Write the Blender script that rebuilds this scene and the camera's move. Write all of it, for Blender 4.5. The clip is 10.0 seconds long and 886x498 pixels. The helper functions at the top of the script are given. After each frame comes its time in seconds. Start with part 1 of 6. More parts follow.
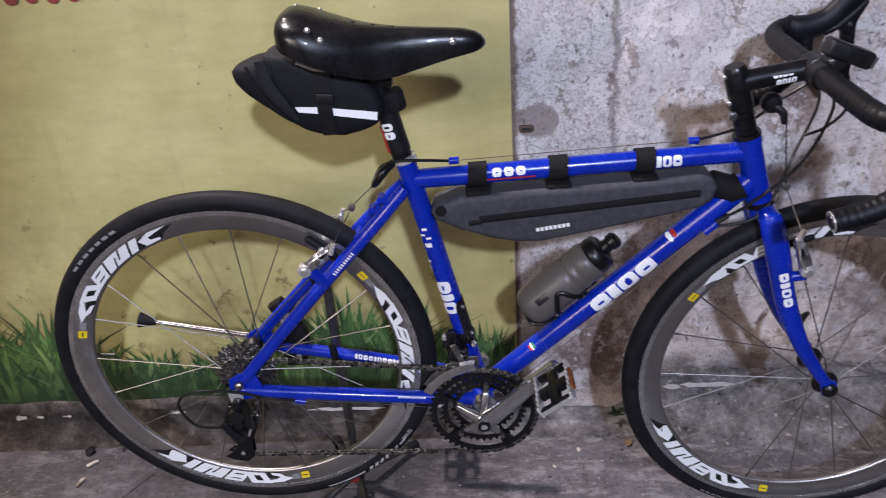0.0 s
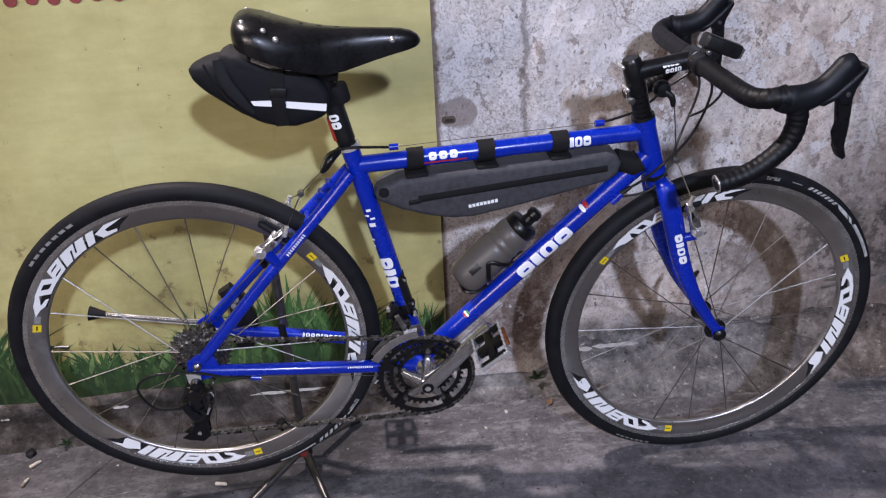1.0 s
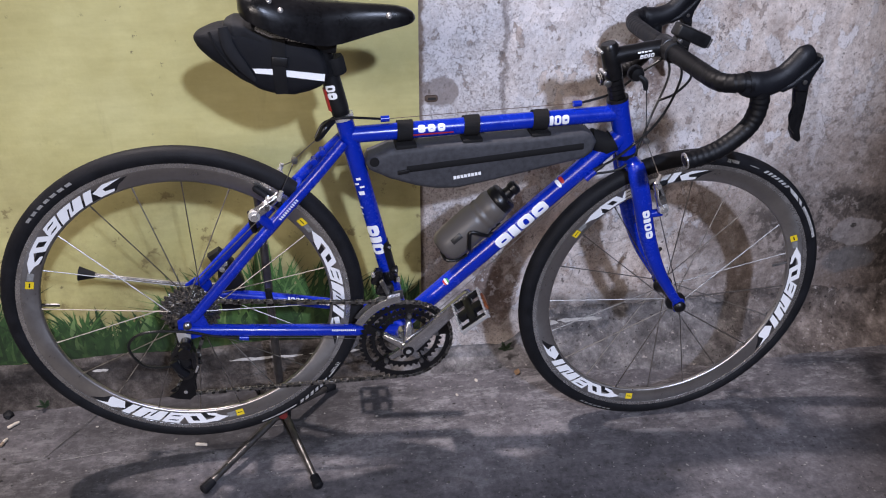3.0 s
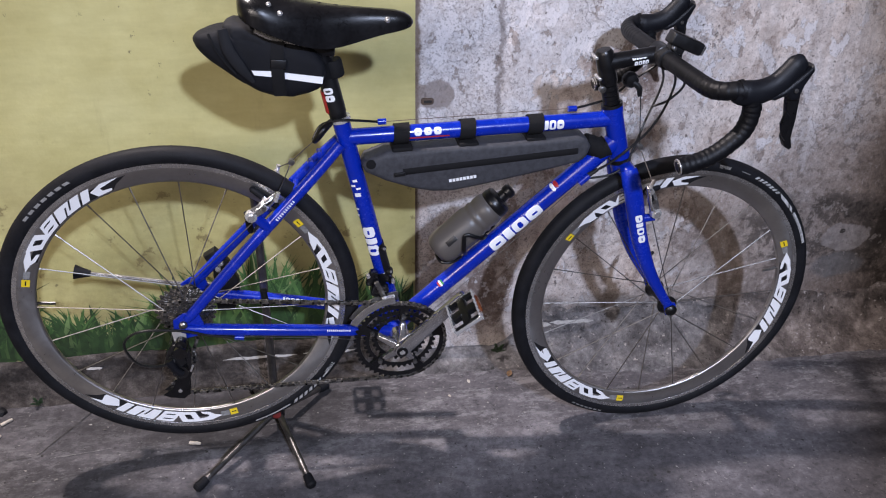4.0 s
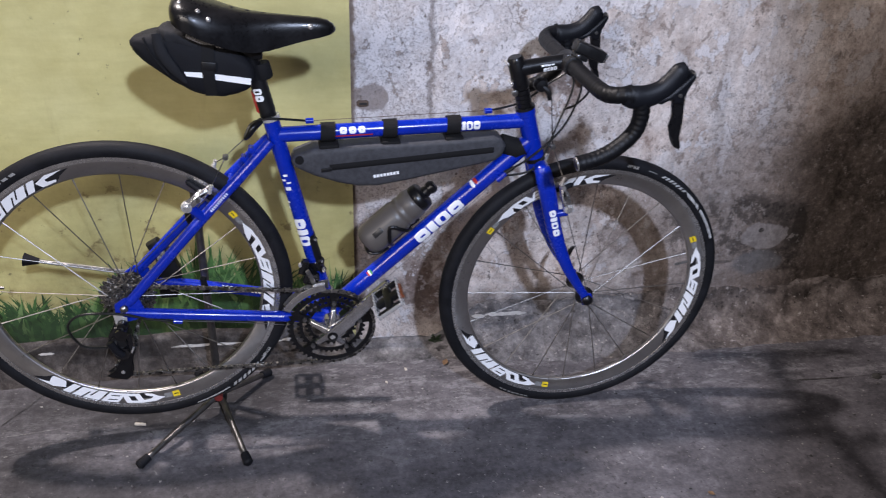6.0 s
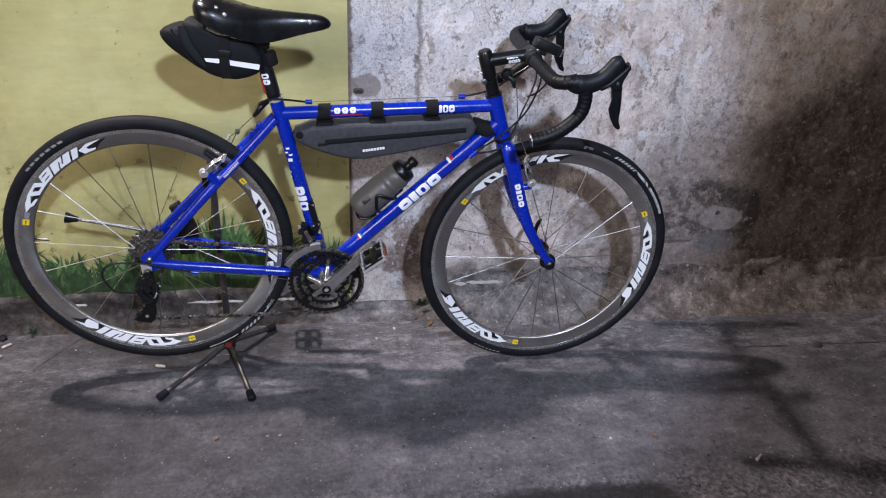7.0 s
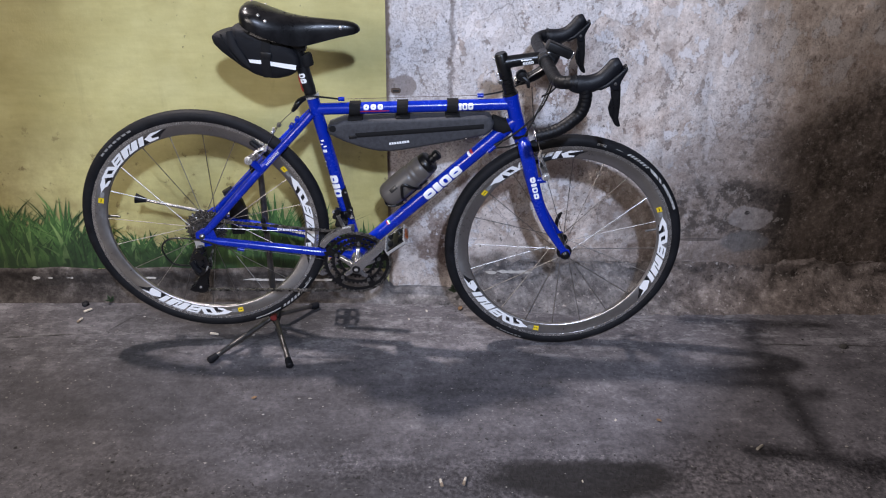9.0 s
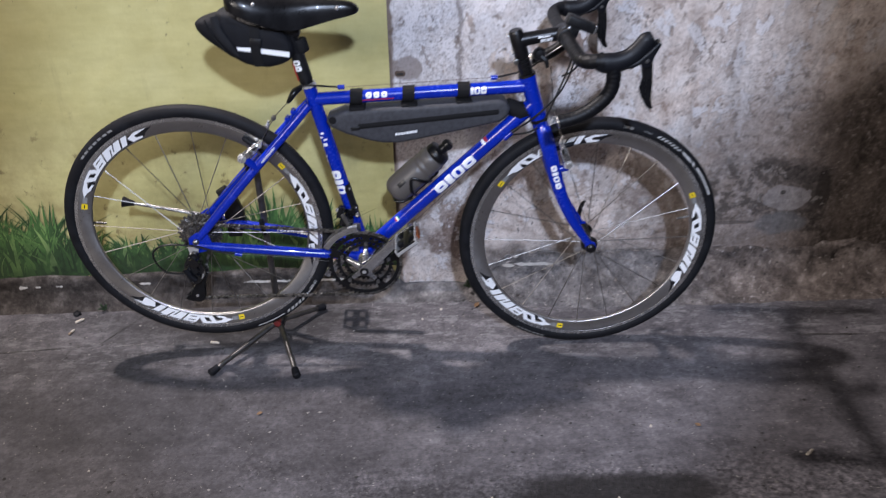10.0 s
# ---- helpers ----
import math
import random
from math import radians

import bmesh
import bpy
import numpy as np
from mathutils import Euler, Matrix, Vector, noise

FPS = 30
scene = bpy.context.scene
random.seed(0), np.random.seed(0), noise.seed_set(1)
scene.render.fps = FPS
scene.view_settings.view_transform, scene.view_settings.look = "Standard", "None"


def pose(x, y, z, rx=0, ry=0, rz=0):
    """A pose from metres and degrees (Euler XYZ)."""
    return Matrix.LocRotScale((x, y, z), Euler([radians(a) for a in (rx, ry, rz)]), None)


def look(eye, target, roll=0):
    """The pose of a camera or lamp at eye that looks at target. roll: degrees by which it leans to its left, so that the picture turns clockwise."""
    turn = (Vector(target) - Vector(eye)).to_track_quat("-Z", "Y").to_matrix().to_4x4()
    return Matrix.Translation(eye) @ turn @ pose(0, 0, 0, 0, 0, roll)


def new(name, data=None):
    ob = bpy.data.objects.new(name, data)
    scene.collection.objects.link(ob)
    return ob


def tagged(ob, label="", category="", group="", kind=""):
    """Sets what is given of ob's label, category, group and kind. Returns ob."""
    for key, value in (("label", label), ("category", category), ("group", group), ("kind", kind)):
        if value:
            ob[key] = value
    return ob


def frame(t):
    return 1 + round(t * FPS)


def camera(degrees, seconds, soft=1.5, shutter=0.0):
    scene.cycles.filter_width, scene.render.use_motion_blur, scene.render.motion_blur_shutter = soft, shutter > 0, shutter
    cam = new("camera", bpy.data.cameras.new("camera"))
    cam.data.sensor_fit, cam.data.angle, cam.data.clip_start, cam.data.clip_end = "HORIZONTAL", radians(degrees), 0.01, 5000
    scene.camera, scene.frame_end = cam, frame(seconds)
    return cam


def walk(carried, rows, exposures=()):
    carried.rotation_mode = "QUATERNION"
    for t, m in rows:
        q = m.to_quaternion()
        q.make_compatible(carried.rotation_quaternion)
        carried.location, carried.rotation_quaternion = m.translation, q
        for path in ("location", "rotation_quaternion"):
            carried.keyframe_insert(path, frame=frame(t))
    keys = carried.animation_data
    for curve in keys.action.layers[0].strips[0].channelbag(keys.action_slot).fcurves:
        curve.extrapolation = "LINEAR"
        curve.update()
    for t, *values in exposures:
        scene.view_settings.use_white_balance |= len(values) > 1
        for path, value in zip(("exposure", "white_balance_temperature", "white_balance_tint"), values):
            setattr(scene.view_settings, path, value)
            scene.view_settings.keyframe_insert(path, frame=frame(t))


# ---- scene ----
cam = camera(60.3, 10.0, soft=1.1, shutter=0.35)
PATH = [
    (0, (0.428, -1.086, 1.263), (0.335, 0.633, 0.245), -4.2),
    (0.5, (0.402, -1.129, 1.272), (0.477, 0.586, 0.246), -2.9),
    (1, (0.341, -1.229, 1.294), (0.527, 0.483, 0.277), -2.3),
    (1.5, (0.293, -1.304, 1.295), (0.535, 0.399, 0.274), -0.7),
    (2, (0.271, -1.312, 1.299), (0.538, 0.386, 0.277), -0.0),
    (2.5, (0.27, -1.31, 1.291), (0.563, 0.38, 0.262), 0.6),
    (4, (0.258, -1.321, 1.305), (0.591, 0.36, 0.274), 2.2),
    (4.5, (0.267, -1.313, 1.294), (0.607, 0.367, 0.264), 2.6),
    (5, (0.289, -1.326, 1.308), (0.646, 0.358, 0.29), 2.8),
    (5.5, (0.31, -1.373, 1.312), (0.689, 0.306, 0.294), 3.2),
    (6, (0.362, -1.458, 1.339), (0.732, 0.227, 0.327), 3.2),
    (6.2, (0.399, -1.503, 1.357), (0.76, 0.179, 0.338), 3.4),
    (7.3, (0.407, -1.826, 1.425), (0.715, -0.122, 0.425), 3.5),
    (7.5, (0.417, -1.861, 1.445), (0.705, -0.156, 0.441), 3.4),
    (8, (0.504, -1.902, 1.439), (0.673, -0.182, 0.433), 2.3),
    (8.5, (0.562, -1.936, 1.437), (0.681, -0.212, 0.431), 2.1),
    (9, (0.587, -1.938, 1.445), (0.663, -0.209, 0.444), 1.3),
    (9.5, (0.621, -1.893, 1.457), (0.685, -0.161, 0.459), -1.2),
    (9.7, (0.620, -1.855, 1.451), (0.686, -0.130, 0.440), -1.0),
    (9.8, (0.611, -1.831, 1.438), (0.678, -0.110, 0.423), -0.95),
    (9.9, (0.601, -1.797, 1.427), (0.657, -0.087, 0.392), -1.05),
    (10, (0.572, -1.753, 1.415), (0.631, -0.061, 0.351), -0.9),
]
walk(cam, [(t, look(eye, target, roll)) for t, eye, target, roll in PATH],
     exposures=[(0.0, -0.16, 6480, 16), (0.6, -0.14, 6450, 16), (1.5, -0.05, 6400, 15), (4.5, -0.03, 6350, 14), (6.2, -0.04, 6320, 12), (7.5, 0.01, 6300, 11), (10.0, 0.00, 6280, 11)])

# ---- light: a cool lamp over the walk, two added warm fill lamps, a lamp standing above the wall, a night sky ----
world = bpy.data.worlds.new("night")
scene.world = world
world.use_nodes = True
world.node_tree.nodes["Background"].inputs["Color"].default_value = (0.62, 0.56, 0.60, 1)
world.node_tree.nodes["Background"].inputs["Strength"].default_value = 0.10


def lamp(name, kind, m, power, colour, size):
    data = bpy.data.lights.new(name, kind)
    data.energy, data.color, data.shadow_soft_size = power, colour, size
    ob = new(name, data)
    ob.matrix_world = m
    return ob


front = lamp("lamp_front", "SPOT", look((0.81, -2.81, 2.50), (0.60, 0.2, 0.50)), 430, (0.665, 0.772, 1.0), 0.065)
front.data.spot_size, front.data.spot_blend = radians(38.0), 0.38
# added warm fill from the left, no known source: weakens the wall's shadows
lamp("fill_lamp_left", "POINT", pose(-1.60, -3.9, 2.6), 180, (1.0, 0.90, 0.81), 0.80)
# second added fill, unseen, to lift the shadows on the yellow plaster
lamp("fill_lamp_far", "POINT", pose(-3.6, -4.6, 2.7), 370, (1.0, 0.90, 0.81), 0.80)
lamp("street_lamp", "POINT", pose(-0.60, 0.465, 2.72), 365, (1.0, 0.90, 0.86), 0.055)


# ---- materials ----
def ramp_node(nt, src, stops):
    r = nt.nodes.new("ShaderNodeValToRGB")
    while len(r.color_ramp.elements) < len(stops):
        r.color_ramp.elements.new(0.5)
    for e, (p, c) in zip(r.color_ramp.elements, stops):
        e.position, e.color = p, (*c, 1) if len(c) == 3 else c
    nt.links.new(src, r.inputs[0])
    return r.outputs[0]


def noise_node(nt, vec, scale, detail=4, rough=0.55, stretch=None):
    n = nt.nodes.new("ShaderNodeTexNoise")
    n.inputs["Scale"].default_value, n.inputs["Detail"].default_value, n.inputs["Roughness"].default_value = scale, detail, rough
    if stretch:
        m = nt.nodes.new("ShaderNodeMapping")
        m.inputs["Scale"].default_value = stretch
        nt.links.new(vec, m.inputs[0])
        vec = m.outputs[0]
    nt.links.new(vec, n.inputs["Vector"])
    return n.outputs["Fac"]


def noise_vec(nt, vec, scale):
    n = nt.nodes.new("ShaderNodeTexNoise")
    n.inputs["Scale"].default_value, n.inputs["Detail"].default_value = scale, 4
    nt.links.new(vec, n.inputs["Vector"])
    return n.outputs["Color"]


def mix_node(nt, fac, a, b, mode="MIX"):
    m = nt.nodes.new("ShaderNodeMix")
    m.data_type, m.blend_type = "RGBA", mode
    for value, sock in ((fac, m.inputs[0]), (a, m.inputs[6]), (b, m.inputs[7])):
        if isinstance(value, (int, float)):
            sock.default_value = value
        elif isinstance(value, tuple):
            sock.default_value = (*value, 1)
        else:
            nt.links.new(value, sock)
    return m.outputs[2]


def math_node(nt, op, a, b=0.0, clamp=False):
    m = nt.nodes.new("ShaderNodeMath")
    m.operation, m.use_clamp = op, clamp
    for value, sock in ((a, m.inputs[0]), (b, m.inputs[1])):
        if isinstance(value, (int, float)):
            sock.default_value = value
        else:
            nt.links.new(value, sock)
    return m.outputs[0]


def band_node(nt, src, lo, hi):
    """0 below lo, 1 above hi, smooth between."""
    m = nt.nodes.new("ShaderNodeMapRange")
    m.interpolation_type = "SMOOTHSTEP"
    nt.links.new(src, m.inputs[0])
    m.inputs[1].default_value, m.inputs[2].default_value = lo, hi
    return m.outputs[0]


def bump_node(nt, height, strength, distance):
    b = nt.nodes.new("ShaderNodeBump")
    b.inputs["Strength"].default_value, b.inputs["Distance"].default_value = strength, distance
    nt.links.new(height, b.inputs["Height"])
    return b.outputs[0]


def blank(name):
    m = bpy.data.materials.new(name)
    m.use_nodes = True
    nt = m.node_tree
    co = nt.nodes.new("ShaderNodeTexCoord").outputs["Object"]
    return m, nt, nt.nodes["Principled BSDF"], co


def surface(name, base, rough=0.5, metal=0.0, vary=0.15, scale=30, bump=0.0, bump_scale=400, coat=0.0, rvary=0.1, island=0.0, spec=0.5, turned=0.0):
    """A surface with grain and wear at two scales."""
    m, nt, bs, co = blank(name)
    coarse, fine = noise_node(nt, co, scale, 5), noise_node(nt, co, scale * 9, 3)
    both = math_node(nt, "ADD", math_node(nt, "MULTIPLY", coarse, 0.65), math_node(nt, "MULTIPLY", fine, 0.35))
    lo, hi = tuple(c * (1 - vary) for c in base), tuple(min(1, c * (1 + vary)) for c in base)
    col = ramp_node(nt, both, [(0.3, lo), (0.7, hi)])
    if island:
        g = nt.nodes.new("ShaderNodeNewGeometry").outputs["Random Per Island"]
        col = mix_node(nt, 1.0, col, ramp_node(nt, g, [(0, (1 - island,) * 3), (1, (1 + island * 0.3,) * 3)]), "MULTIPLY")
    nt.links.new(col, bs.inputs["Base Color"])
    rr = nt.nodes.new("ShaderNodeMapRange")
    nt.links.new(both, rr.inputs[0])
    rr.inputs[1].default_value, rr.inputs[2].default_value = 0.3, 0.7
    rr.inputs[3].default_value, rr.inputs[4].default_value = max(0.03, rough - rvary), min(1, rough + rvary)
    nt.links.new(rr.outputs[0], bs.inputs["Roughness"])
    bs.inputs["Metallic"].default_value, bs.inputs["Specular IOR Level"].default_value = metal, spec
    bs.inputs["Coat Weight"].default_value, bs.inputs["Coat Roughness"].default_value = coat, 0.05
    if turned:  # machined on a lathe: the gloss stretches across the turning marks
        tangent = nt.nodes.new("ShaderNodeTangent")
        tangent.direction_type, tangent.axis = "RADIAL", "Y"
        nt.links.new(tangent.outputs[0], bs.inputs["Tangent"])
        bs.inputs["Anisotropic"].default_value = turned
    if bump:
        nt.links.new(bump_node(nt, noise_node(nt, co, bump_scale, 3), bump, 0.001), bs.inputs["Normal"])
    return m


BLUE = surface("blue_paint", (0.0015, 0.019, 0.33), 0.25, 0, 0.16, 18, 0.05, 600, coat=0.40, rvary=0.08)
RUBBER = surface("tyre_rubber", (0.0090, 0.0093, 0.0114), 0.62, 0, 0.5, 30, 0.45, 500, spec=0.16)
RIM = surface("rim_grey", (0.37, 0.355, 0.345), 0.31, 0.90, 0.12, 14, 0.03, 700, rvary=0.06, turned=0.75)
RUSTY = surface("rusty_fixing", (0.11, 0.075, 0.055), 0.7, 0.2, 0.4, 120)
TRACK = surface("brake_track", (0.55, 0.54, 0.53), 0.26, 0.9, 0.2, 40, 0.05, 900, turned=0.6)
STEEL = surface("steel", (0.62, 0.61, 0.60), 0.25, 0.75, 0.15, 60)
SPOKE = surface("spoke_steel", (0.27, 0.255, 0.24), 0.40, 1.0, 0.3, 60)
ALLOY = surface("alloy", (0.56, 0.55, 0.55), 0.19, 0.9, 0.2, 40, 0.04, 800)
DULL = surface("dull_steel", (0.24, 0.235, 0.23), 0.32, 0.9, 0.25, 60)
BRIGHT = surface("polished_alloy", (0.74, 0.73, 0.72), 0.24, 0.65, 0.10, 50)
CHAIN = surface("oily_chain", (0.28, 0.268, 0.256), 0.30, 0.9, 0.5, 120, island=0.7)
SPROCKET = surface("worn_sprocket_steel", (0.20, 0.19, 0.182), 0.26, 0.9, 0.35, 140, 0.1, 900)
GLOSS = surface("gloss_black_alloy", (0.006, 0.006, 0.007), 0.20, 0, 0.3, 60, 0.05, 900, coat=0.5, rvary=0.08)
BLACK = surface("black_metal", (0.006, 0.006, 0.007), 0.33, 0.1, 0.3, 60, 0.05, 900, spec=0.4)
PLASTIC = surface("black_plastic", (0.007, 0.007, 0.008), 0.45, 0, 0.3, 60, 0.1, 900, spec=0.35)
HOOD = surface("hood_rubber", (0.005, 0.0056, 0.0082), 0.48, 0, 0.25, 50, 0.25, 1500, spec=0.28)
TAPE = surface("bar_tape", (0.0045, 0.0047, 0.0062), 0.48, 0, 0.4, 90, 0.3, 700, island=0.3, spec=0.24)
LEATHER = surface("black_leather", (0.005, 0.005, 0.006), 0.33, 0, 0.5, 22, 0.16, 500, coat=0.16, rvary=0.10, spec=0.4)
NYLON = surface("black_nylon", (0.006, 0.0065, 0.009), 0.72, 0, 0.3, 60, 0.5, 1800, spec=0.2)
FLAP = surface("dark_grey_nylon", (0.012, 0.0125, 0.015), 0.7, 0, 0.3, 60, 0.5, 1800, spec=0.2)
GREYBAG = surface("grey_waterproof_cloth", (0.045, 0.046, 0.053), 0.62, 0, 0.40, 110, 0.4, 1500, spec=0.3)
STRAP = surface("black_strap", (0.008, 0.008, 0.009), 0.8, 0, 0.3, 90, 0.6, 1600, spec=0.2)
WHITE = surface("white_decal", (0.80, 0.81, 0.83), 0.35, 0, 0.04, 50)
INK = surface("black_decal", (0.012, 0.012, 0.014), 0.35, 0, 0.2, 50)
YELLOW = surface("yellow_decal", (0.75, 0.55, 0.02), 0.4, 0, 0.08, 80)
REDMARK = surface("red_decal", (0.38, 0.02, 0.02), 0.4, 0, 0.1, 80)
JOINTRED = surface("faded_red_plastic", (0.15, 0.018, 0.016), 0.5, 0, 0.3, 80)
GREENMARK = surface("green_decal", (0.02, 0.22, 0.06), 0.4, 0, 0.1, 80)
GREYMARK = surface("grey_tyre_print", (0.20, 0.20, 0.20), 0.6, 0, 0.4, 160)
PALEMARK = surface("pale_tyre_print", (0.40, 0.395, 0.39), 0.6, 0, 0.75, 190)
REFLECT = surface("reflective_tape", (0.85, 0.86, 0.88), 0.35, 0, 0.06, 300)
CABLE = surface("black_cable", (0.010, 0.010, 0.010), 0.35, 0, 0.2, 60)
ORANGE = surface("amber_reflector", (0.22, 0.06, 0.02), 0.3, 0, 0.15, 200)
STANDMETAL = surface("stand_metal", (0.15, 0.142, 0.138), 0.36, 0.9, 0.35, 45, 0.1, 500)
BUTT = surface("cigarette_paper", (0.48, 0.43, 0.36), 0.8, 0, 0.15, 200)
DIRTYBUTT = surface("soaked_cigarette_paper", (0.20, 0.155, 0.115), 0.85, 0, 0.4, 160)
CHIP = surface("pale_chip", (0.42, 0.38, 0.33), 0.85, 0, 0.3, 150)
DARKBIT = surface("dark_grit", (0.03, 0.028, 0.026), 0.9, 0, 0.4, 150)
PALEPAINT = surface("flaked_white_paint", (0.36, 0.35, 0.34), 0.8, 0, 0.35, 90)
SCRATCH = surface("scratched_concrete", (0.17, 0.165, 0.16), 0.85, 0, 0.35, 90)
REDPAINT = surface("red_wall_paint", (0.26, 0.045, 0.04), 0.7, 0, 0.35, 40)

# smoky bottle plastic
SMOKE, _nt, _bs, _co = blank("smoky_bottle_plastic")
_bs.inputs["Base Color"].default_value = (0.104, 0.093, 0.086, 1)
_bs.inputs["Roughness"].default_value = 0.42
_bs.inputs["Transmission Weight"].default_value = 0.15
_nt.links.new(bump_node(_nt, noise_node(_nt, _co, 60, 3), 0.1, 0.002), _bs.inputs["Normal"])


def yellow_wall():
    """Yellow emulsion, brushed, with grey rub marks, brown splashes and flecks."""
    m, nt, bs, co = blank("yellow_wall_paint")
    sep = nt.nodes.new("ShaderNodeSeparateXYZ")
    nt.links.new(co, sep.inputs[0])
    z = sep.outputs[2]
    col = ramp_node(nt, noise_node(nt, co, 3.0, 8, 0.66), [(0.30, (0.44, 0.385, 0.145)), (0.50, (0.535, 0.486, 0.208)), (0.70, (0.62, 0.575, 0.272))])
    brushed = noise_node(nt, co, 30, 5, 0.6, (0.35, 1.0, 1.6))
    col = mix_node(nt, 0.35, col, mix_node(nt, 1.0, col, ramp_node(nt, brushed, [(0.35, (0.80, 0.79, 0.76)), (0.65, (1.08, 1.08, 1.08))]), "MULTIPLY"))
    # splashed and rubbed grime in patches; growing denser low down also paints in shade
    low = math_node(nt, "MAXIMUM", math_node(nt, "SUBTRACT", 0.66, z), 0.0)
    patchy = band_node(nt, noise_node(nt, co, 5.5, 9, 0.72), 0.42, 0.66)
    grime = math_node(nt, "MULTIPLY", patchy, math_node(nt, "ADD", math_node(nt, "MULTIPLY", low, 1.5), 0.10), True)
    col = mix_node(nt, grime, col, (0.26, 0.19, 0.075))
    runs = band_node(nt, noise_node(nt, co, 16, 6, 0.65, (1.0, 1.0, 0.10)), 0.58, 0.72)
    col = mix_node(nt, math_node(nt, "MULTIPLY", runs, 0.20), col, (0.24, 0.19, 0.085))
    # flecks
    fleck = band_node(nt, noise_node(nt, co, 42, 4, 0.6), 0.68, 0.73)
    where = band_node(nt, noise_node(nt, co, 4, 3), 0.48, 0.62)
    col = mix_node(nt, math_node(nt, "MULTIPLY", math_node(nt, "MULTIPLY", fleck, where), 0.75), col, (0.06, 0.045, 0.025))
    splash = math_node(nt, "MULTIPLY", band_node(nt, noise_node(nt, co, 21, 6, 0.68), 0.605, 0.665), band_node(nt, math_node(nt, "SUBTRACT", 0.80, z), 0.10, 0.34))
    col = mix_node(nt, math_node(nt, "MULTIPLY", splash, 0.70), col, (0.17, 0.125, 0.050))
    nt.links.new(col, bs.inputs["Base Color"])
    bs.inputs["Roughness"].default_value = 0.55
    h = math_node(nt, "ADD", noise_node(nt, co, 9, 5), math_node(nt, "MULTIPLY", noise_node(nt, co, 160, 3), 0.12))
    nt.links.new(bump_node(nt, h, 0.45, 0.006), bs.inputs["Normal"])
    return m


def peeling_wall():
    """Old concrete with the remains of whitewash, brown scars and black mould."""
    m, nt, bs, co = blank("peeling_whitewashed_concrete")
    sep = nt.nodes.new("ShaderNodeSeparateXYZ")
    nt.links.new(co, sep.inputs[0])
    x, z = sep.outputs[0], sep.outputs[2]

    def add(*terms):
        out = terms[0]
        for t in terms[1:]:
            out = math_node(nt, "ADD", out, t)
        return out

    def mul(a, b):
        return math_node(nt, "MULTIPLY", a, b)

    def wob(scale, amount, detail=8, rough=0.68, stretch=None):
        return mul(math_node(nt, "SUBTRACT", noise_node(nt, co, scale, detail, rough, stretch), 0.5), amount)

    def inv(a):
        return math_node(nt, "SUBTRACT", 1.0, a)

    def blot(cx, cz, rx, rz, wobble=1.4, scale=7, lo=0.5, hi=1.1):
        a = math_node(nt, "POWER", math_node(nt, "DIVIDE", math_node(nt, "SUBTRACT", x, cx), rx), 2.0)
        b = math_node(nt, "POWER", math_node(nt, "DIVIDE", math_node(nt, "SUBTRACT", z, cz), rz), 2.0)
        return inv(band_node(nt, add(a, b, wob(scale, wobble * 2)), lo, hi))

    flake = noise_node(nt, co, 8.5, 14, 0.66, (1.0, 1.0, 0.7))
    flake2 = noise_node(nt, co, 105, 9, 0.72)
    big = noise_node(nt, co, 2.2, 6, 0.6)
    # bare beige concrete, cloudy, with grey runs down it
    col = ramp_node(nt, add(mul(noise_node(nt, co, 13, 12, 0.74), 0.75), mul(flake2, 0.25)), [(0.36, (0.29, 0.215, 0.180)), (0.45, (0.55, 0.462, 0.412)), (0.54, (0.70, 0.615, 0.565)), (0.64, (0.80, 0.735, 0.695))])
    mottle = ramp_node(nt, noise_node(nt, co, 30, 12, 0.82), [(0.38, (0.62, 0.57, 0.54)), (0.48, (1.02, 1.02, 1.02)), (0.60, (1.30, 1.31, 1.32))])
    col = mix_node(nt, 0.50, col, mix_node(nt, 1.0, col, mottle, "MULTIPLY"))
    runs = band_node(nt, noise_node(nt, co, 5.5, 6, 0.6, (1.0, 1.0, 0.22)), 0.47, 0.66)
    col = mix_node(nt, mul(runs, 0.38), col, ramp_node(nt, flake2, [(0.33, (0.34, 0.32, 0.32)), (0.62, (0.66, 0.635, 0.635))]))
    # brown scars, mostly about the middle of the bare part; the column at x 0.71 paints in the front wheel's shadow
    brown = ramp_node(nt, flake2, [(0.3, (0.10, 0.062, 0.048)), (0.5, (0.20, 0.136, 0.108)), (0.7, (0.33, 0.25, 0.215))])
    here = mul(band_node(nt, x, 0.66, 0.80), inv(band_node(nt, x, 1.05, 1.45)))
    scar_shade = add(noise_node(nt, co, 5.5, 8, 0.7), mul(band_node(nt, x, 1.08, 1.30), -0.10), mul(here, 0.035), mul(blot(0.94, 0.735, 0.17, 0.11, 0.6), 0.07), mul(blot(0.86, 0.46, 0.16, 0.16, 0.8), 0.10), mul(blot(0.60, 0.24, 0.12, 0.15, 0.8), 0.12), mul(blot(0.71, 0.30, 0.07, 0.24, 0.9), 0.17), mul(blot(0.56, 0.52, 0.07, 0.10, 0.9), 0.10))
    col = mix_node(nt, mul(band_node(nt, scar_shade, 0.55, 0.66), 0.88), col, brown)
    # whitewash, whole at the joint and thinning away from it and downwards
    white = mix_node(nt, band_node(nt, noise_node(nt, co, 8, 8, 0.7), 0.40, 0.62), ramp_node(nt, flake2, [(0.30, (0.40, 0.35, 0.33)), (0.45, (0.57, 0.52, 0.505)), (0.62, (0.73, 0.69, 0.68))]), ramp_node(nt, flake2, [(0.30, (0.42, 0.395, 0.405)), (0.45, (0.60, 0.578, 0.592)), (0.62, (0.76, 0.745, 0.760))]))
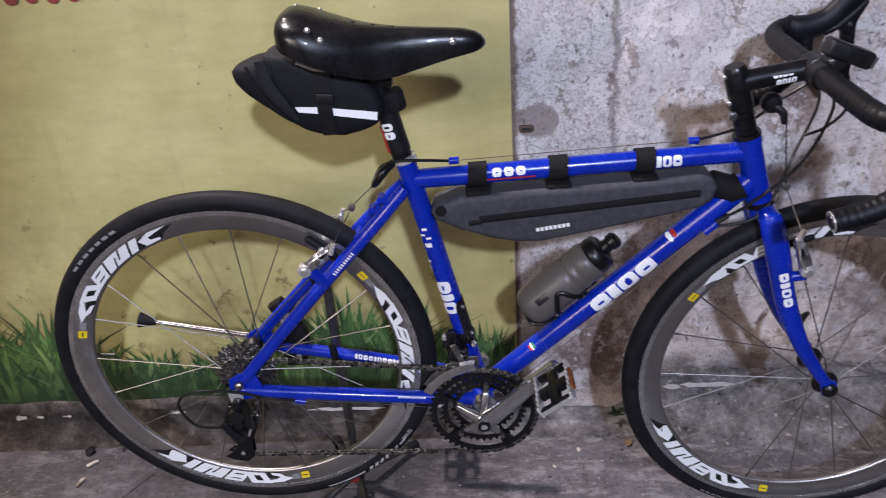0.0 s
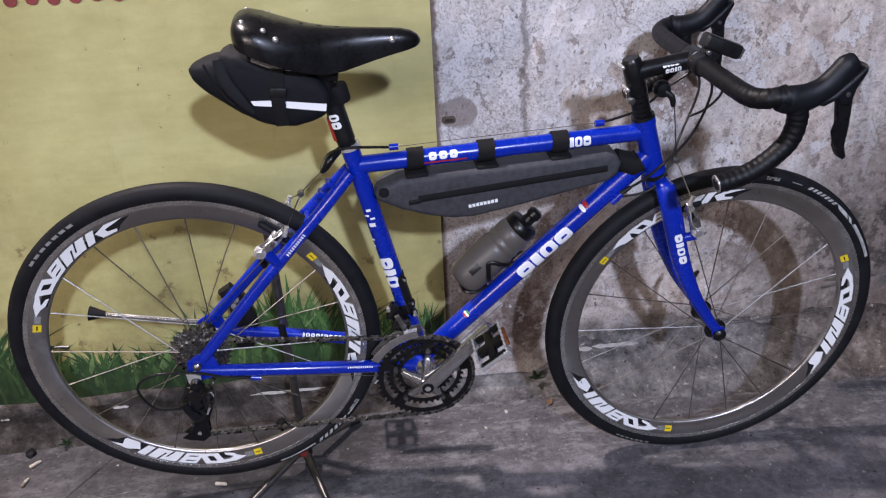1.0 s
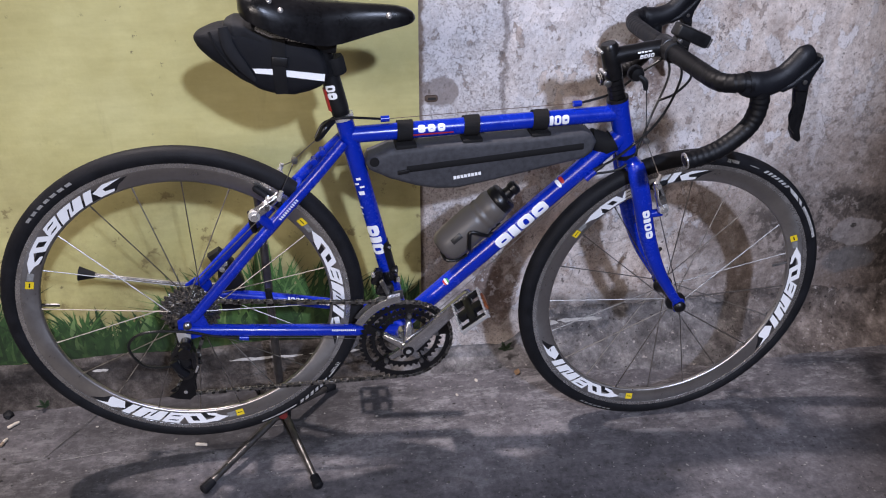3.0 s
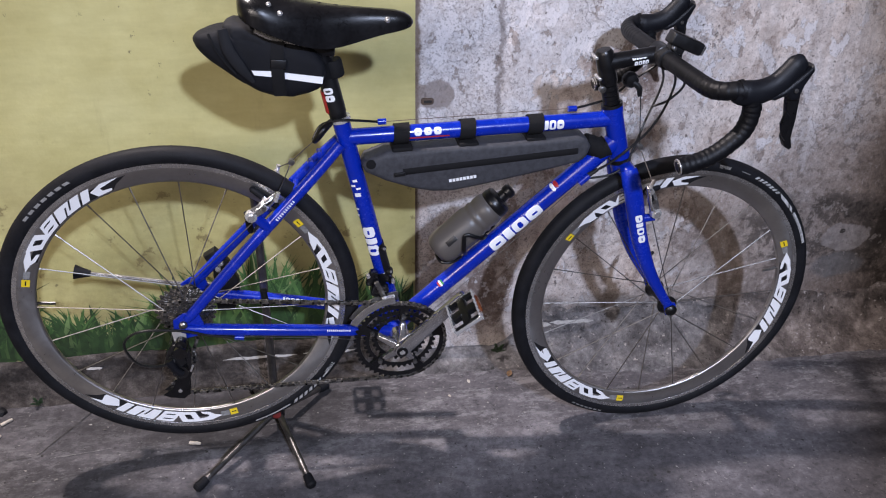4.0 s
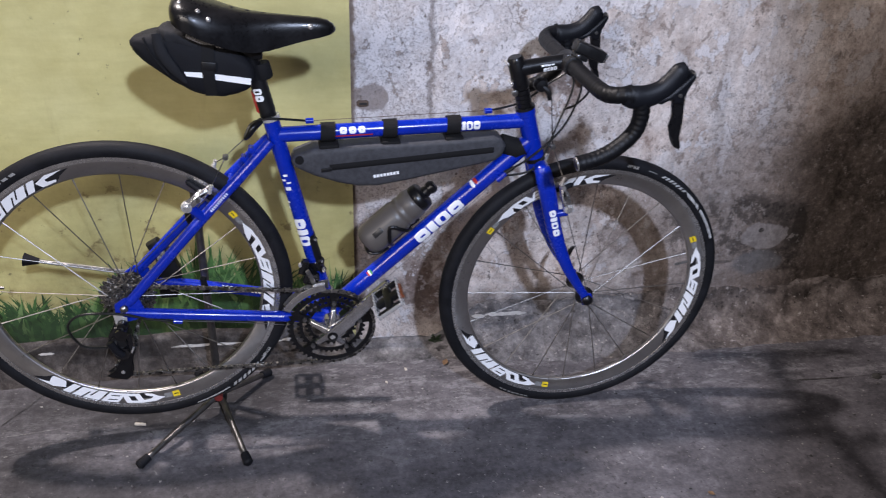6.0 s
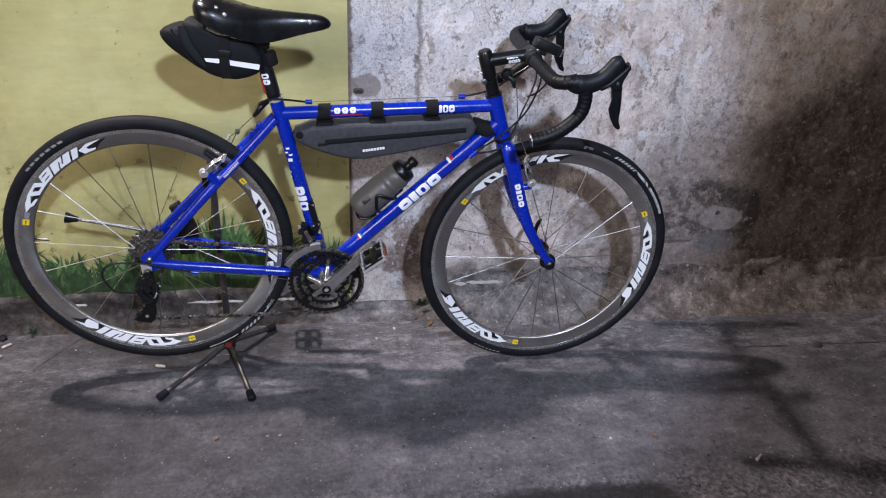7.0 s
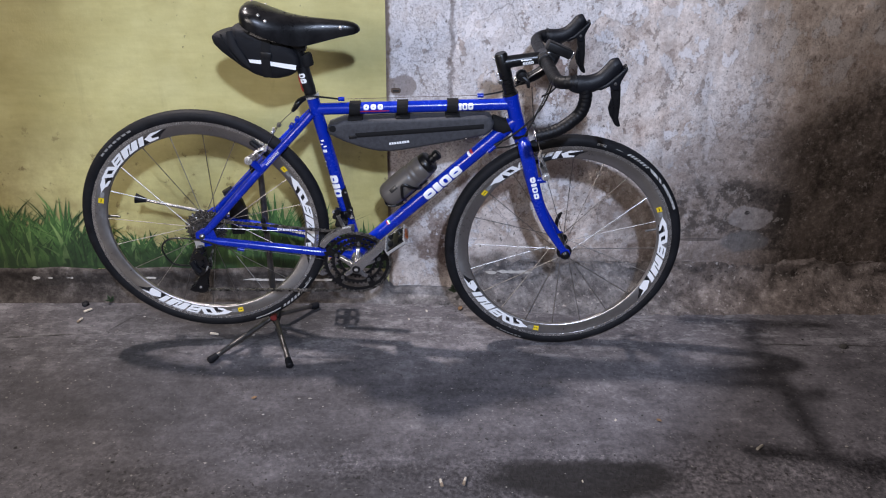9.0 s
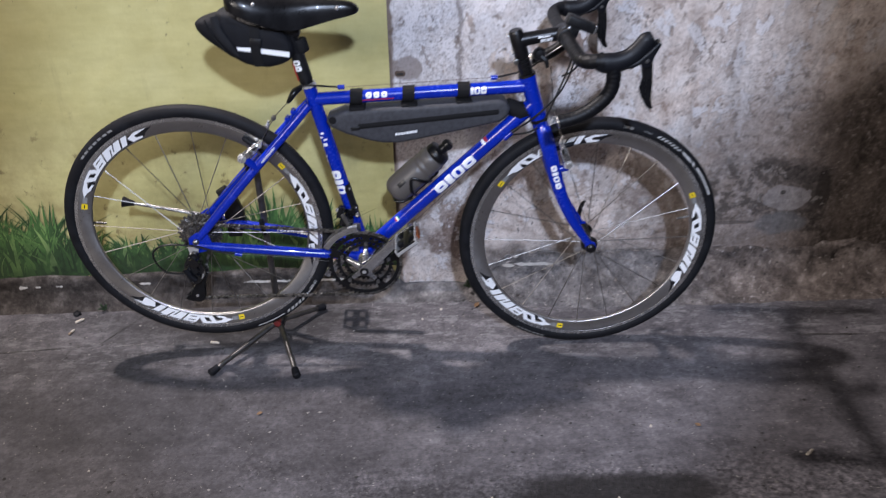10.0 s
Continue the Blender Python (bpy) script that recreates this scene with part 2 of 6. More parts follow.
    cover = add(mul(z, 0.60), -0.085, mul(band_node(nt, x, 0.72, 1.50), -0.45), mul(math_node(nt, "SUBTRACT", big, 0.5), 0.55))
    keep = add(flake, cover, mul(math_node(nt, "SUBTRACT", flake2, 0.5), 0.16), mul(inv(band_node(nt, x, 0.66, 0.74)), 0.07), -0.055)
    keep = math_node(nt, "SUBTRACT", keep, mul(blot(0.94, 0.735, 0.18, 0.10, 0.7), 0.14))
    thin = mul(band_node(nt, keep, 0.50, 0.61), 0.45)
    col = mix_node(nt, thin, col, (0.59, 0.525, 0.495))
    paint = band_node(nt, keep, 0.606, 0.620)
    col = mix_node(nt, mul(paint, 0.92), col, white)
    # loose white flakes where the coat is otherwise gone
    crumbs = band_node(nt, add(noise_node(nt, co, 34, 8, 0.72), mul(math_node(nt, "SUBTRACT", big, 0.5), 0.25)), 0.606, 0.622)
    col = mix_node(nt, mul(crumbs, 0.80), col, (0.72, 0.67, 0.655))
    scraps = band_node(nt, add(noise_node(nt, co, 15, 7, 0.62, (1.0, 1.0, 0.8)), mul(z, 0.06), mul(math_node(nt, "SUBTRACT", flake2, 0.5), 0.10)), 0.600, 0.614)
    col = mix_node(nt, mul(scraps, 0.85), col, (0.74, 0.70, 0.70))
    # chips knocked out of the coat, and dull streaks that ran down the far side
    chips = band_node(nt, add(noise_node(nt, co, 27, 7, 0.66, (1.0, 1.0, 0.75)), mul(math_node(nt, "SUBTRACT", flake2, 0.5), 0.12), mul(band_node(nt, x, 0.72, 0.95), 0.018)), 0.618, 0.632)
    col = mix_node(nt, mul(chips, 0.72), col, ramp_node(nt, flake2, [(0.35, (0.20, 0.150, 0.125)), (0.65, (0.40, 0.325, 0.285))]))
    drips = mul(band_node(nt, noise_node(nt, co, 13, 7, 0.66, (1.0, 1.0, 0.12)), 0.53, 0.64), band_node(nt, x, 1.02, 1.25))
    col = mix_node(nt, mul(drips, 0.30), col, (0.26, 0.222, 0.205))
    # pits, thick where the whitewash is whole, and a few larger pocks
    left = inv(band_node(nt, x, 0.70, 0.78))
    pit = band_node(nt, add(noise_node(nt, co, 200, 5, 0.62), mul(noise_node(nt, co, 11, 6, 0.65), 0.22), mul(left, 0.035)), 0.690, 0.735)
    col = mix_node(nt, mul(pit, 0.45), col, (0.12, 0.098, 0.090))
    pock = band_node(nt, noise_node(nt, co, 52, 5, 0.60), 0.660, 0.690)
    col = mix_node(nt, mul(pock, 0.75), col, (0.13, 0.10, 0.085))
    # fine cracks
    crack = nt.nodes.new("ShaderNodeTexVoronoi")
    crack.feature = "DISTANCE_TO_EDGE"
    crack.inputs["Scale"].default_value = 7.0
    warp = mix_node(nt, 0.12, co, noise_vec(nt, co, 9))
    nt.links.new(warp, crack.inputs["Vector"])
    line = mul(inv(band_node(nt, crack.outputs["Distance"], 0.004, 0.018)), band_node(nt, noise_node(nt, co, 4, 4), 0.50, 0.60))
    col = mix_node(nt, mul(line, 0.45), col, (0.14, 0.115, 0.105))
    # brown edge along the painted plaster, dirt in the joint, a scar round the plug
    rim = inv(band_node(nt, add(x, mul(noise_node(nt, co, 30, 8, 0.7), -0.030)), 0.494, 0.504))
    col = mix_node(nt, mul(rim, 0.85), col, (0.17, 0.115, 0.08))
    col = mix_node(nt, mul(blot(0.552, 0.712, 0.046, 0.040, 1.0, 16, 0.6, 0.9), 0.80), col, (0.25, 0.205, 0.185))
    off = math_node(nt, "ABSOLUTE", math_node(nt, "SUBTRACT", add(x, wob(26, 0.060, 10, 0.75)), 0.700))
    dirt = mul(inv(band_node(nt, off, 0.002, 0.010)), band_node(nt, z, 0.45, 0.62))
    col = mix_node(nt, mul(dirt, 0.6), col, (0.12, 0.09, 0.08))
    # damp grey foot, higher towards the mould
    foot = inv(band_node(nt, add(z, wob(7, 0.16, 8, 0.72)), 0.125, 0.195))
    foot = mul(foot, add(mul(band_node(nt, add(x, wob(9, 0.2)), 0.72, 0.82), 0.85), 0.15))
    grime = noise_node(nt, co, 16, 12, 0.80)
    col = mix_node(nt, mul(foot, 0.82), col, ramp_node(nt, grime, [(0.38, (0.024, 0.021, 0.020)), (0.47, (0.070, 0.062, 0.060)), (0.54, (0.150, 0.138, 0.134)), (0.62, (0.40, 0.37, 0.355))]))
    # a brown wash spreading over the far half, open in places
    wash = band_node(nt, add(mul(band_node(nt, x, 0.90, 1.50), 0.44), noise_node(nt, co, 4.2, 9, 0.70)), 0.62, 0.86)
    wash = mul(wash, inv(band_node(nt, add(z, mul(x, -0.30), wob(5, 0.24)), -0.04, 0.16)))
    col = mix_node(nt, mul(wash, 0.74), col, ramp_node(nt, noise_node(nt, co, 34, 11, 0.78), [(0.38, (0.075, 0.058, 0.050)), (0.48, (0.175, 0.142, 0.126)), (0.56, (0.27, 0.225, 0.205)), (0.66, (0.50, 0.445, 0.42))]))
    # black mould rising from the far foot of the wall, a brown halo round it
    slope = math_node(nt, "SUBTRACT", add(mul(x, 0.79), -0.78), z)
    inside = add(math_node(nt, "MINIMUM", add(x, -1.68), slope), wob(4.5, 0.42), wob(38, 0.32, 10, 0.78))
    brown_halo = band_node(nt, inside, -0.34, 0.10)
    col = mix_node(nt, mul(brown_halo, 0.72), col, ramp_node(nt, flake2, [(0.3, (0.11, 0.080, 0.062)), (0.7, (0.34, 0.265, 0.222))]))
    col = mix_node(nt, mul(band_node(nt, inside, -0.07, 0.15), mul(add(mul(band_node(nt, noise_node(nt, co, 7, 8, 0.66, (1.0, 1.0, 0.6)), 0.40, 0.60), -0.30), 0.97), 1.0)), col, ramp_node(nt, noise_node(nt, co, 55, 10, 0.78), [(0.38, (0.022, 0.017, 0.014)), (0.49, (0.056, 0.044, 0.037)), (0.57, (0.105, 0.084, 0.071)), (0.68, (0.29, 0.240, 0.210))]))
    spotted = mul(blot(1.60, 0.315, 0.27, 0.12, 0.9, 8, 0.4, 1.2), band_node(nt, noise_node(nt, co, 24, 10, 0.74), 0.44, 0.56))
    col = mix_node(nt, mul(spotted, 0.80), col, (0.055, 0.045, 0.039))
    freckles = mul(blot(1.60, 0.56, 0.20, 0.22, 1.0, 6, 0.2, 1.3), band_node(nt, noise_node(nt, co, 46, 9, 0.74), 0.535, 0.575))
    col = mix_node(nt, mul(freckles, 0.45), col, (0.075, 0.060, 0.050))
    mortar = blot(1.700, 0.200, 0.085, 0.045, 0.8, 14, 0.5, 1.0)
    col = mix_node(nt, mul(mortar, 0.75), col, ramp_node(nt, noise_node(nt, co, 30, 8, 0.7), [(0.36, (0.10, 0.095, 0.095)), (0.64, (0.20, 0.19, 0.19))]))
    col = mix_node(nt, mul(blot(1.665, 0.390, 0.10, 0.034, 1.6, 22, 0.3, 1.0), 0.50), col, (0.040, 0.032, 0.028))
    # a pale scab of plaster with a drilled hole in it, black crust over it, a dark slot
    crust = blot(1.752, 0.362, 0.095, 0.034, 0.9, 20, 0.5, 1.0)
    col = mix_node(nt, mul(crust, 0.85), col, ramp_node(nt, noise_node(nt, co, 60, 8, 0.75), [(0.40, (0.018, 0.014, 0.012)), (0.62, (0.095, 0.078, 0.068))]))
    col = mix_node(nt, mul(blot(1.812, 0.300, 0.026, 0.070, 0.9, 24, 0.5, 1.0), 0.75), col, (0.030, 0.024, 0.020))
    scab = blot(1.703, 0.284, 0.080, 0.047, 0.95, 17, 0.70, 0.90)
    col = mix_node(nt, mul(scab, 0.88), col, ramp_node(nt, noise_node(nt, co, 40, 8, 0.72), [(0.36, (0.20, 0.172, 0.160)), (0.62, (0.34, 0.302, 0.285))]))
    col = mix_node(nt, mul(blot(1.688, 0.305, 0.010, 0.008, 0.2, 60, 0.6, 1.0), 0.9), col, (0.035, 0.030, 0.027))
    col = mix_node(nt, mul(blot(2.000, 0.082, 0.062, 0.009, 0.5, 30, 0.5, 1.0), 0.85), col, (0.020, 0.016, 0.014))
    col = mix_node(nt, mul(blot(1.545, 0.208, 0.085, 0.007, 1.0, 30, 0.5, 1.0), 0.65), col, (0.075, 0.062, 0.056))
    late = mul(crumbs, mul(brown_halo, 0.38))
    col = mix_node(nt, late, col, (0.42, 0.37, 0.34))
    nt.links.new(col, bs.inputs["Base Color"])
    bs.inputs["Roughness"].default_value = 0.88
    bs.inputs["Specular IOR Level"].default_value = 0.25
    h = add(mul(paint, 0.40), mul(chips, -0.45), mul(scraps, 0.30), mul(pock, -0.6), noise_node(nt, co, 70, 10, 0.72), mul(noise_node(nt, co, 12, 6), 1.2))
    nt.links.new(bump_node(nt, h, 0.8, 0.005), bs.inputs["Normal"])
    return m


def floor_concrete():
    m, nt, bs, co = blank("worn_dark_concrete")
    sep = nt.nodes.new("ShaderNodeSeparateXYZ")
    nt.links.new(co, sep.inputs[0])
    x, y = sep.outputs[0], sep.outputs[1]
    streak = noise_node(nt, co, 4.5, 8, 0.66, (0.42, 1.5, 1.0))
    big = noise_node(nt, co, 2.4, 8, 0.66)
    mid = noise_node(nt, co, 19, 12, 0.76, (0.9, 1.1, 1.0))
    fine = noise_node(nt, co, 120, 8, 0.75)
    base = math_node(nt, "ADD", math_node(nt, "MULTIPLY", streak, 0.26), math_node(nt, "ADD", math_node(nt, "MULTIPLY", big, 0.30), math_node(nt, "MULTIPLY", mid, 0.44)))
    col = ramp_node(nt, base, [(0.36, (0.0356, 0.0334, 0.0370)), (0.46, (0.0704, 0.0660, 0.0724)), (0.54, (0.1082, 0.1016, 0.1106)), (0.66, (0.206, 0.194, 0.2095))])
    # the outer strip is coarser, with the aggregate worn bare in patches
    edge = math_node(nt, "ADD", y, math_node(nt, "MULTIPLY", math_node(nt, "SUBTRACT", noise_node(nt, co, 4, 8, 0.7), 0.5), 0.50))
    coarse = math_node(nt, "SUBTRACT", 1.0, band_node(nt, edge, -0.62, -0.40))
    patch = math_node(nt, "MULTIPLY", coarse, band_node(nt, noise_node(nt, co, 3.1, 6, 0.6, (0.5, 1.5, 1.0)), 0.38, 0.60))
    grain = ramp_node(nt, noise_node(nt, co, 75, 6, 0.68), [(0.36, (0.30, 0.30, 0.30)), (0.48, (0.85, 0.85, 0.85)), (0.62, (1.9, 1.86, 1.82))])
    col = mix_node(nt, math_node(nt, "ADD", math_node(nt, "MULTIPLY", patch, 0.70), 0.24), col, mix_node(nt, 1.0, col, grain, "MULTIPLY"))
    # rubbed streaks along the wall
    rubbed = ramp_node(nt, noise_node(nt, co, 22, 9, 0.72, (0.16, 1.6, 1.0)), [(0.36, (0.62, 0.60, 0.59)), (0.50, (1.0, 1.0, 1.0)), (0.64, (1.42, 1.41, 1.40))])
    col = mix_node(nt, 0.26, col, mix_node(nt, 1.0, col, rubbed, "MULTIPLY"))
    # small dark pits, pale flecks
    gouge = band_node(nt, noise_node(nt, co, 120, 5, 0.6, (0.8, 1.3, 1.0)), 0.640, 0.675)
    col = mix_node(nt, math_node(nt, "MULTIPLY", gouge, 0.60), col, (0.026, 0.024, 0.024))
    pit = band_node(nt, noise_node(nt, co, 48, 5, 0.6), 0.625, 0.660)
    col = mix_node(nt, math_node(nt, "MULTIPLY", pit, math_node(nt, "ADD", math_node(nt, "MULTIPLY", coarse, 0.5), 0.45)), col, (0.022, 0.020, 0.020))
    speck = band_node(nt, noise_node(nt, co, 85, 5, 0.6), 0.650, 0.690)
    col = mix_node(nt, math_node(nt, "MULTIPLY", speck, 0.65), col, (0.36, 0.34, 0.32))
    # paler mottling beside the foot of the wall
    pale_mottle = math_node(nt, "MULTIPLY", band_node(nt, noise_node(nt, co, 18, 12, 0.80, (0.6, 1.4, 1.0)), 0.49, 0.60), band_node(nt, y, -0.25, 0.05))
    col = mix_node(nt, math_node(nt, "MULTIPLY", pale_mottle, 0.58), col, (0.26, 0.252, 0.262))
    # soft dark ovals: some grime, mostly shade about the bicycle painted into the colour
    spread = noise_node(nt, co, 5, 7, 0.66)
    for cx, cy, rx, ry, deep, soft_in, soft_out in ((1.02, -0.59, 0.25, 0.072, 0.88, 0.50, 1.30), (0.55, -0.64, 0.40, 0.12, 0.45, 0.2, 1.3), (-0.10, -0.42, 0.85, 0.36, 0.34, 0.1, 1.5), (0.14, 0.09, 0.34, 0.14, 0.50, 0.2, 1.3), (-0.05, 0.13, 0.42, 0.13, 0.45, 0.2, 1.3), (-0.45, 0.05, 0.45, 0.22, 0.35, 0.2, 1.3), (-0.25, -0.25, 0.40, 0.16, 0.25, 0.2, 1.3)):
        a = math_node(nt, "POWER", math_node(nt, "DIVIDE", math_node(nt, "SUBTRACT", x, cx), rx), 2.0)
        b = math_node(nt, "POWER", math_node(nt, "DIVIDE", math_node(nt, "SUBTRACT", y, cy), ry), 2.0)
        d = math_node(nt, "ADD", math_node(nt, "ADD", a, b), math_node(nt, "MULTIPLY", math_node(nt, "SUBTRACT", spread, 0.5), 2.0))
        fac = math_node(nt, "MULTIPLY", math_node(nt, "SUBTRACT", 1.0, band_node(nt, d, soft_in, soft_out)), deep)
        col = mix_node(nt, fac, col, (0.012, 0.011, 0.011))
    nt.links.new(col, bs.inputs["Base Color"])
    bs.inputs["Roughness"].default_value = 0.72
    bs.inputs["Specular IOR Level"].default_value = 0.22
    h = math_node(nt, "ADD", math_node(nt, "MULTIPLY", noise_node(nt, co, 75, 6, 0.68), math_node(nt, "ADD", math_node(nt, "MULTIPLY", patch, 1.2), 0.25)), math_node(nt, "ADD", math_node(nt, "MULTIPLY", mid, 0.7), math_node(nt, "MULTIPLY", fine, 0.15)))
    nt.links.new(bump_node(nt, h, 0.8, 0.004), bs.inputs["Normal"])
    return m


def skirting_cement():
    m, nt, bs, co = blank("dirty_cement_skirting")
    sep = nt.nodes.new("ShaderNodeSeparateXYZ")
    nt.links.new(co, sep.inputs[0])
    x = math_node(nt, "ADD", sep.outputs[0], math_node(nt, "MULTIPLY", math_node(nt, "SUBTRACT", noise_node(nt, co, 6, 8, 0.72), 0.5), 0.55))
    n = noise_node(nt, co, 14, 12, 0.80)
    soot = ramp_node(nt, n, [(0.36, (0.020, 0.017, 0.016)), (0.47, (0.048, 0.041, 0.038)), (0.56, (0.092, 0.081, 0.075)), (0.68, (0.21, 0.19, 0.178))])
    grey = ramp_node(nt, n, [(0.36, (0.046, 0.043, 0.045)), (0.47, (0.112, 0.106, 0.109)), (0.56, (0.190, 0.181, 0.184)), (0.68, (0.37, 0.355, 0.357))])
    earth = ramp_node(nt, n, [(0.36, (0.040, 0.031, 0.027)), (0.47, (0.105, 0.084, 0.073)), (0.56, (0.19, 0.155, 0.138)), (0.68, (0.36, 0.31, 0.285))])
    newer = math_node(nt, "MULTIPLY", band_node(nt, x, 0.26, 0.46), math_node(nt, "SUBTRACT", 1.0, math_node(nt, "MULTIPLY", band_node(nt, x, 1.25, 1.65), 0.60)))
    col = mix_node(nt, math_node(nt, "MULTIPLY", band_node(nt, x, 1.22, 1.60), 0.75), mix_node(nt, newer, soot, grey), earth)
    # pale crumbs and black pits in the bare part
    bare = band_node(nt, sep.outputs[0], 0.62, 0.80)
    crumbs = band_node(nt, noise_node(nt, co, 62, 7, 0.70), 0.60, 0.66)
    col = mix_node(nt, math_node(nt, "MULTIPLY", crumbs, math_node(nt, "MULTIPLY", bare, 0.75)), col, (0.42, 0.385, 0.365))
    pits = band_node(nt, noise_node(nt, co, 80, 5, 0.62), 0.62, 0.67)
    col = mix_node(nt, math_node(nt, "MULTIPLY", pits, math_node(nt, "MULTIPLY", bare, 0.8)), col, (0.022, 0.018, 0.016))
    nt.links.new(col, bs.inputs["Base Color"])
    bs.inputs["Roughness"].default_value = 0.88
    bs.inputs["Specular IOR Level"].default_value = 0.25
    nt.links.new(bump_node(nt, noise_node(nt, co, 30, 12, 0.78), 1.0, 0.010), bs.inputs["Normal"])
    return m


def mural_grass():
    m, nt, bs, co = blank("painted_grass")
    g = nt.nodes.new("ShaderNodeNewGeometry").outputs["Random Per Island"]
    col = ramp_node(nt, g, [(0.0, (0.010, 0.035, 0.010)), (0.35, (0.034, 0.098, 0.027)), (0.68, (0.072, 0.185, 0.045)), (0.90, (0.16, 0.30, 0.085)), (1.0, (0.27, 0.41, 0.15))])
    col = mix_node(nt, math_node(nt, "MULTIPLY", noise_node(nt, co, 14, 5), 0.5), col, (0.06, 0.11, 0.03))
    # painted darker at the roots, in drifts
    tall = nt.nodes.new("ShaderNodeSeparateXYZ")
    nt.links.new(co, tall.inputs[0])
    root = math_node(nt, "ADD", tall.outputs[2], math_node(nt, "MULTIPLY", math_node(nt, "SUBTRACT", noise_node(nt, co, 11, 5), 0.5), 0.16))
    col = mix_node(nt, math_node(nt, "MULTIPLY", math_node(nt, "SUBTRACT", 1.0, band_node(nt, root, 0.12, 0.24)), 0.70), col, (0.012, 0.030, 0.010))
    drift = ramp_node(nt, noise_node(nt, co, 9, 7, 0.65), [(0.36, (0.30, 0.36, 0.34)), (0.50, (0.90, 0.90, 0.88)), (0.66, (1.45, 1.35, 1.25))])
    col = mix_node(nt, 0.85, col, mix_node(nt, 1.0, col, drift, "MULTIPLY"))
    nt.links.new(col, bs.inputs["Base Color"])
    bs.inputs["Roughness"].default_value = 0.6
    return m


YWALL, PWALL, FLOOR, SKIRT, GRASS = yellow_wall(), peeling_wall(), floor_concrete(), skirting_cement(), mural_grass()


# ---- building helpers ----
def finish(ob, bm, material, smooth=True, sharp=40):
    bmesh.ops.recalc_face_normals(bm, faces=bm.faces)
    for f in bm.faces:
        f.smooth = smooth
    for e in bm.edges:
        if len(e.link_faces) == 2 and e.calc_face_angle(0) > radians(sharp):
            e.smooth = False
    bm.to_mesh(ob.data)
    bm.free()
    ob.data.materials.append(material)
    return ob


def part(name, bm, material, parent=None, label="", smooth=True, sharp=40):
    ob = new(name, bpy.data.meshes.new(name))
    if parent:
        ob.parent = parent
    if label:
        ob["label"] = label
    return finish(ob, bm, material, smooth, sharp)


def sample(points, per=8, closed=False):
    """A smooth curve through points."""
    P = [Vector(p) for p in points]
    if len(P) < 3:
        return P
    out, n = [], len(P)
    for i in range(n if closed else n - 1):
        a, b, c, d = (P[(i - 1) % n], P[i], P[(i + 1) % n], P[(i + 2) % n]) if closed else (P[max(i - 1, 0)], P[i], P[i + 1], P[min(i + 2, n - 1)])
        for k in range(per):
            t = k / per
            out.append(0.5 * (2 * b + (c - a) * t + (2 * a - 5 * b + 4 * c - d) * t * t + (3 * b - a - 3 * c + d) * t ** 3))
    return out if closed else out + [P[-1]]


def lerp(stops, t):
    """Linear steps through evenly spread values."""
    if not isinstance(stops, (list, tuple)):
        return stops
    u = t * (len(stops) - 1)
    i = min(int(u), len(stops) - 2)
    return stops[i] + (stops[i + 1] - stops[i]) * (u - i)


def sweep(path, radius, seg=12, bm=None, flat=1.0, up=None, cap=True):
    """A tube along a path. radius may vary; flat squeezes it across 'up'."""
    bm = bm or bmesh.new()
    P = [Vector(p) for p in path]
    side, rings = None, []
    for i, p in enumerate(P):
        d = (P[min(i + 1, len(P) - 1)] - P[max(i - 1, 0)]).normalized()
        if side is None:
            ref = Vector(up) if up else (Vector((0, 1, 0)) if abs(d.y) < 0.9 else Vector((1, 0, 0)))
            side = ref
        side = (side - d * side.dot(d)).normalized()
        other = d.cross(side)
        r = lerp(radius, i / max(1, len(P) - 1))
        rings.append([bm.verts.new(p + (side * math.cos(a) * flat + other * math.sin(a)) * r) for a in (2 * math.pi * k / seg for k in range(seg))])
    for a, b in zip(rings, rings[1:]):
        for k in range(seg):
            bm.faces.new((a[k], a[(k + 1) % seg], b[(k + 1) % seg], b[k]))
    if cap:
        bm.faces.new(rings[0][::-1])
        bm.faces.new(rings[-1])
    return bm


def lathe(profile, seg=64, closed=False, bm=None, centre=(0, 0, 0)):
    """Turns (radius, y) round the y axis."""
    bm = bm or bmesh.new()
    c = Vector(centre)
    rings = [[bm.verts.new(c + Vector((r * math.cos(a), y, r * math.sin(a)))) for a in (2 * math.pi * k / seg for k in range(seg))] for r, y in profile]
    pairs = list(zip(rings, rings[1:])) + ([(rings[-1], rings[0])] if closed else [])
    for a, b in pairs:
        for k in range(seg):
            bm.faces.new((a[k], a[(k + 1) % seg], b[(k + 1) % seg], b[k]))
    if not closed:
        bm.faces.new(rings[0])
        bm.faces.new(rings[-1][::-1])
    return bm


def block(size, m=None, bevel=0.0, bm=None, segs=2):
    bm2 = bmesh.new()
    bmesh.ops.create_cube(bm2, size=1, matrix=Matrix.Diagonal((*size, 1)))
    if bevel:
        bmesh.ops.bevel(bm2, geom=bm2.edges[:], offset=bevel, segments=segs, affect="EDGES", profile=0.5)
    if m is not None:
        bm2.transform(m)
    if bm is None:
        return bm2
    return join(bm, bm2)


def join(bm, other):
    me = bpy.data.meshes.new("scrap")
    other.to_mesh(me)
    other.free()
    bm.from_mesh(me)
    bpy.data.meshes.remove(me)
    return bm


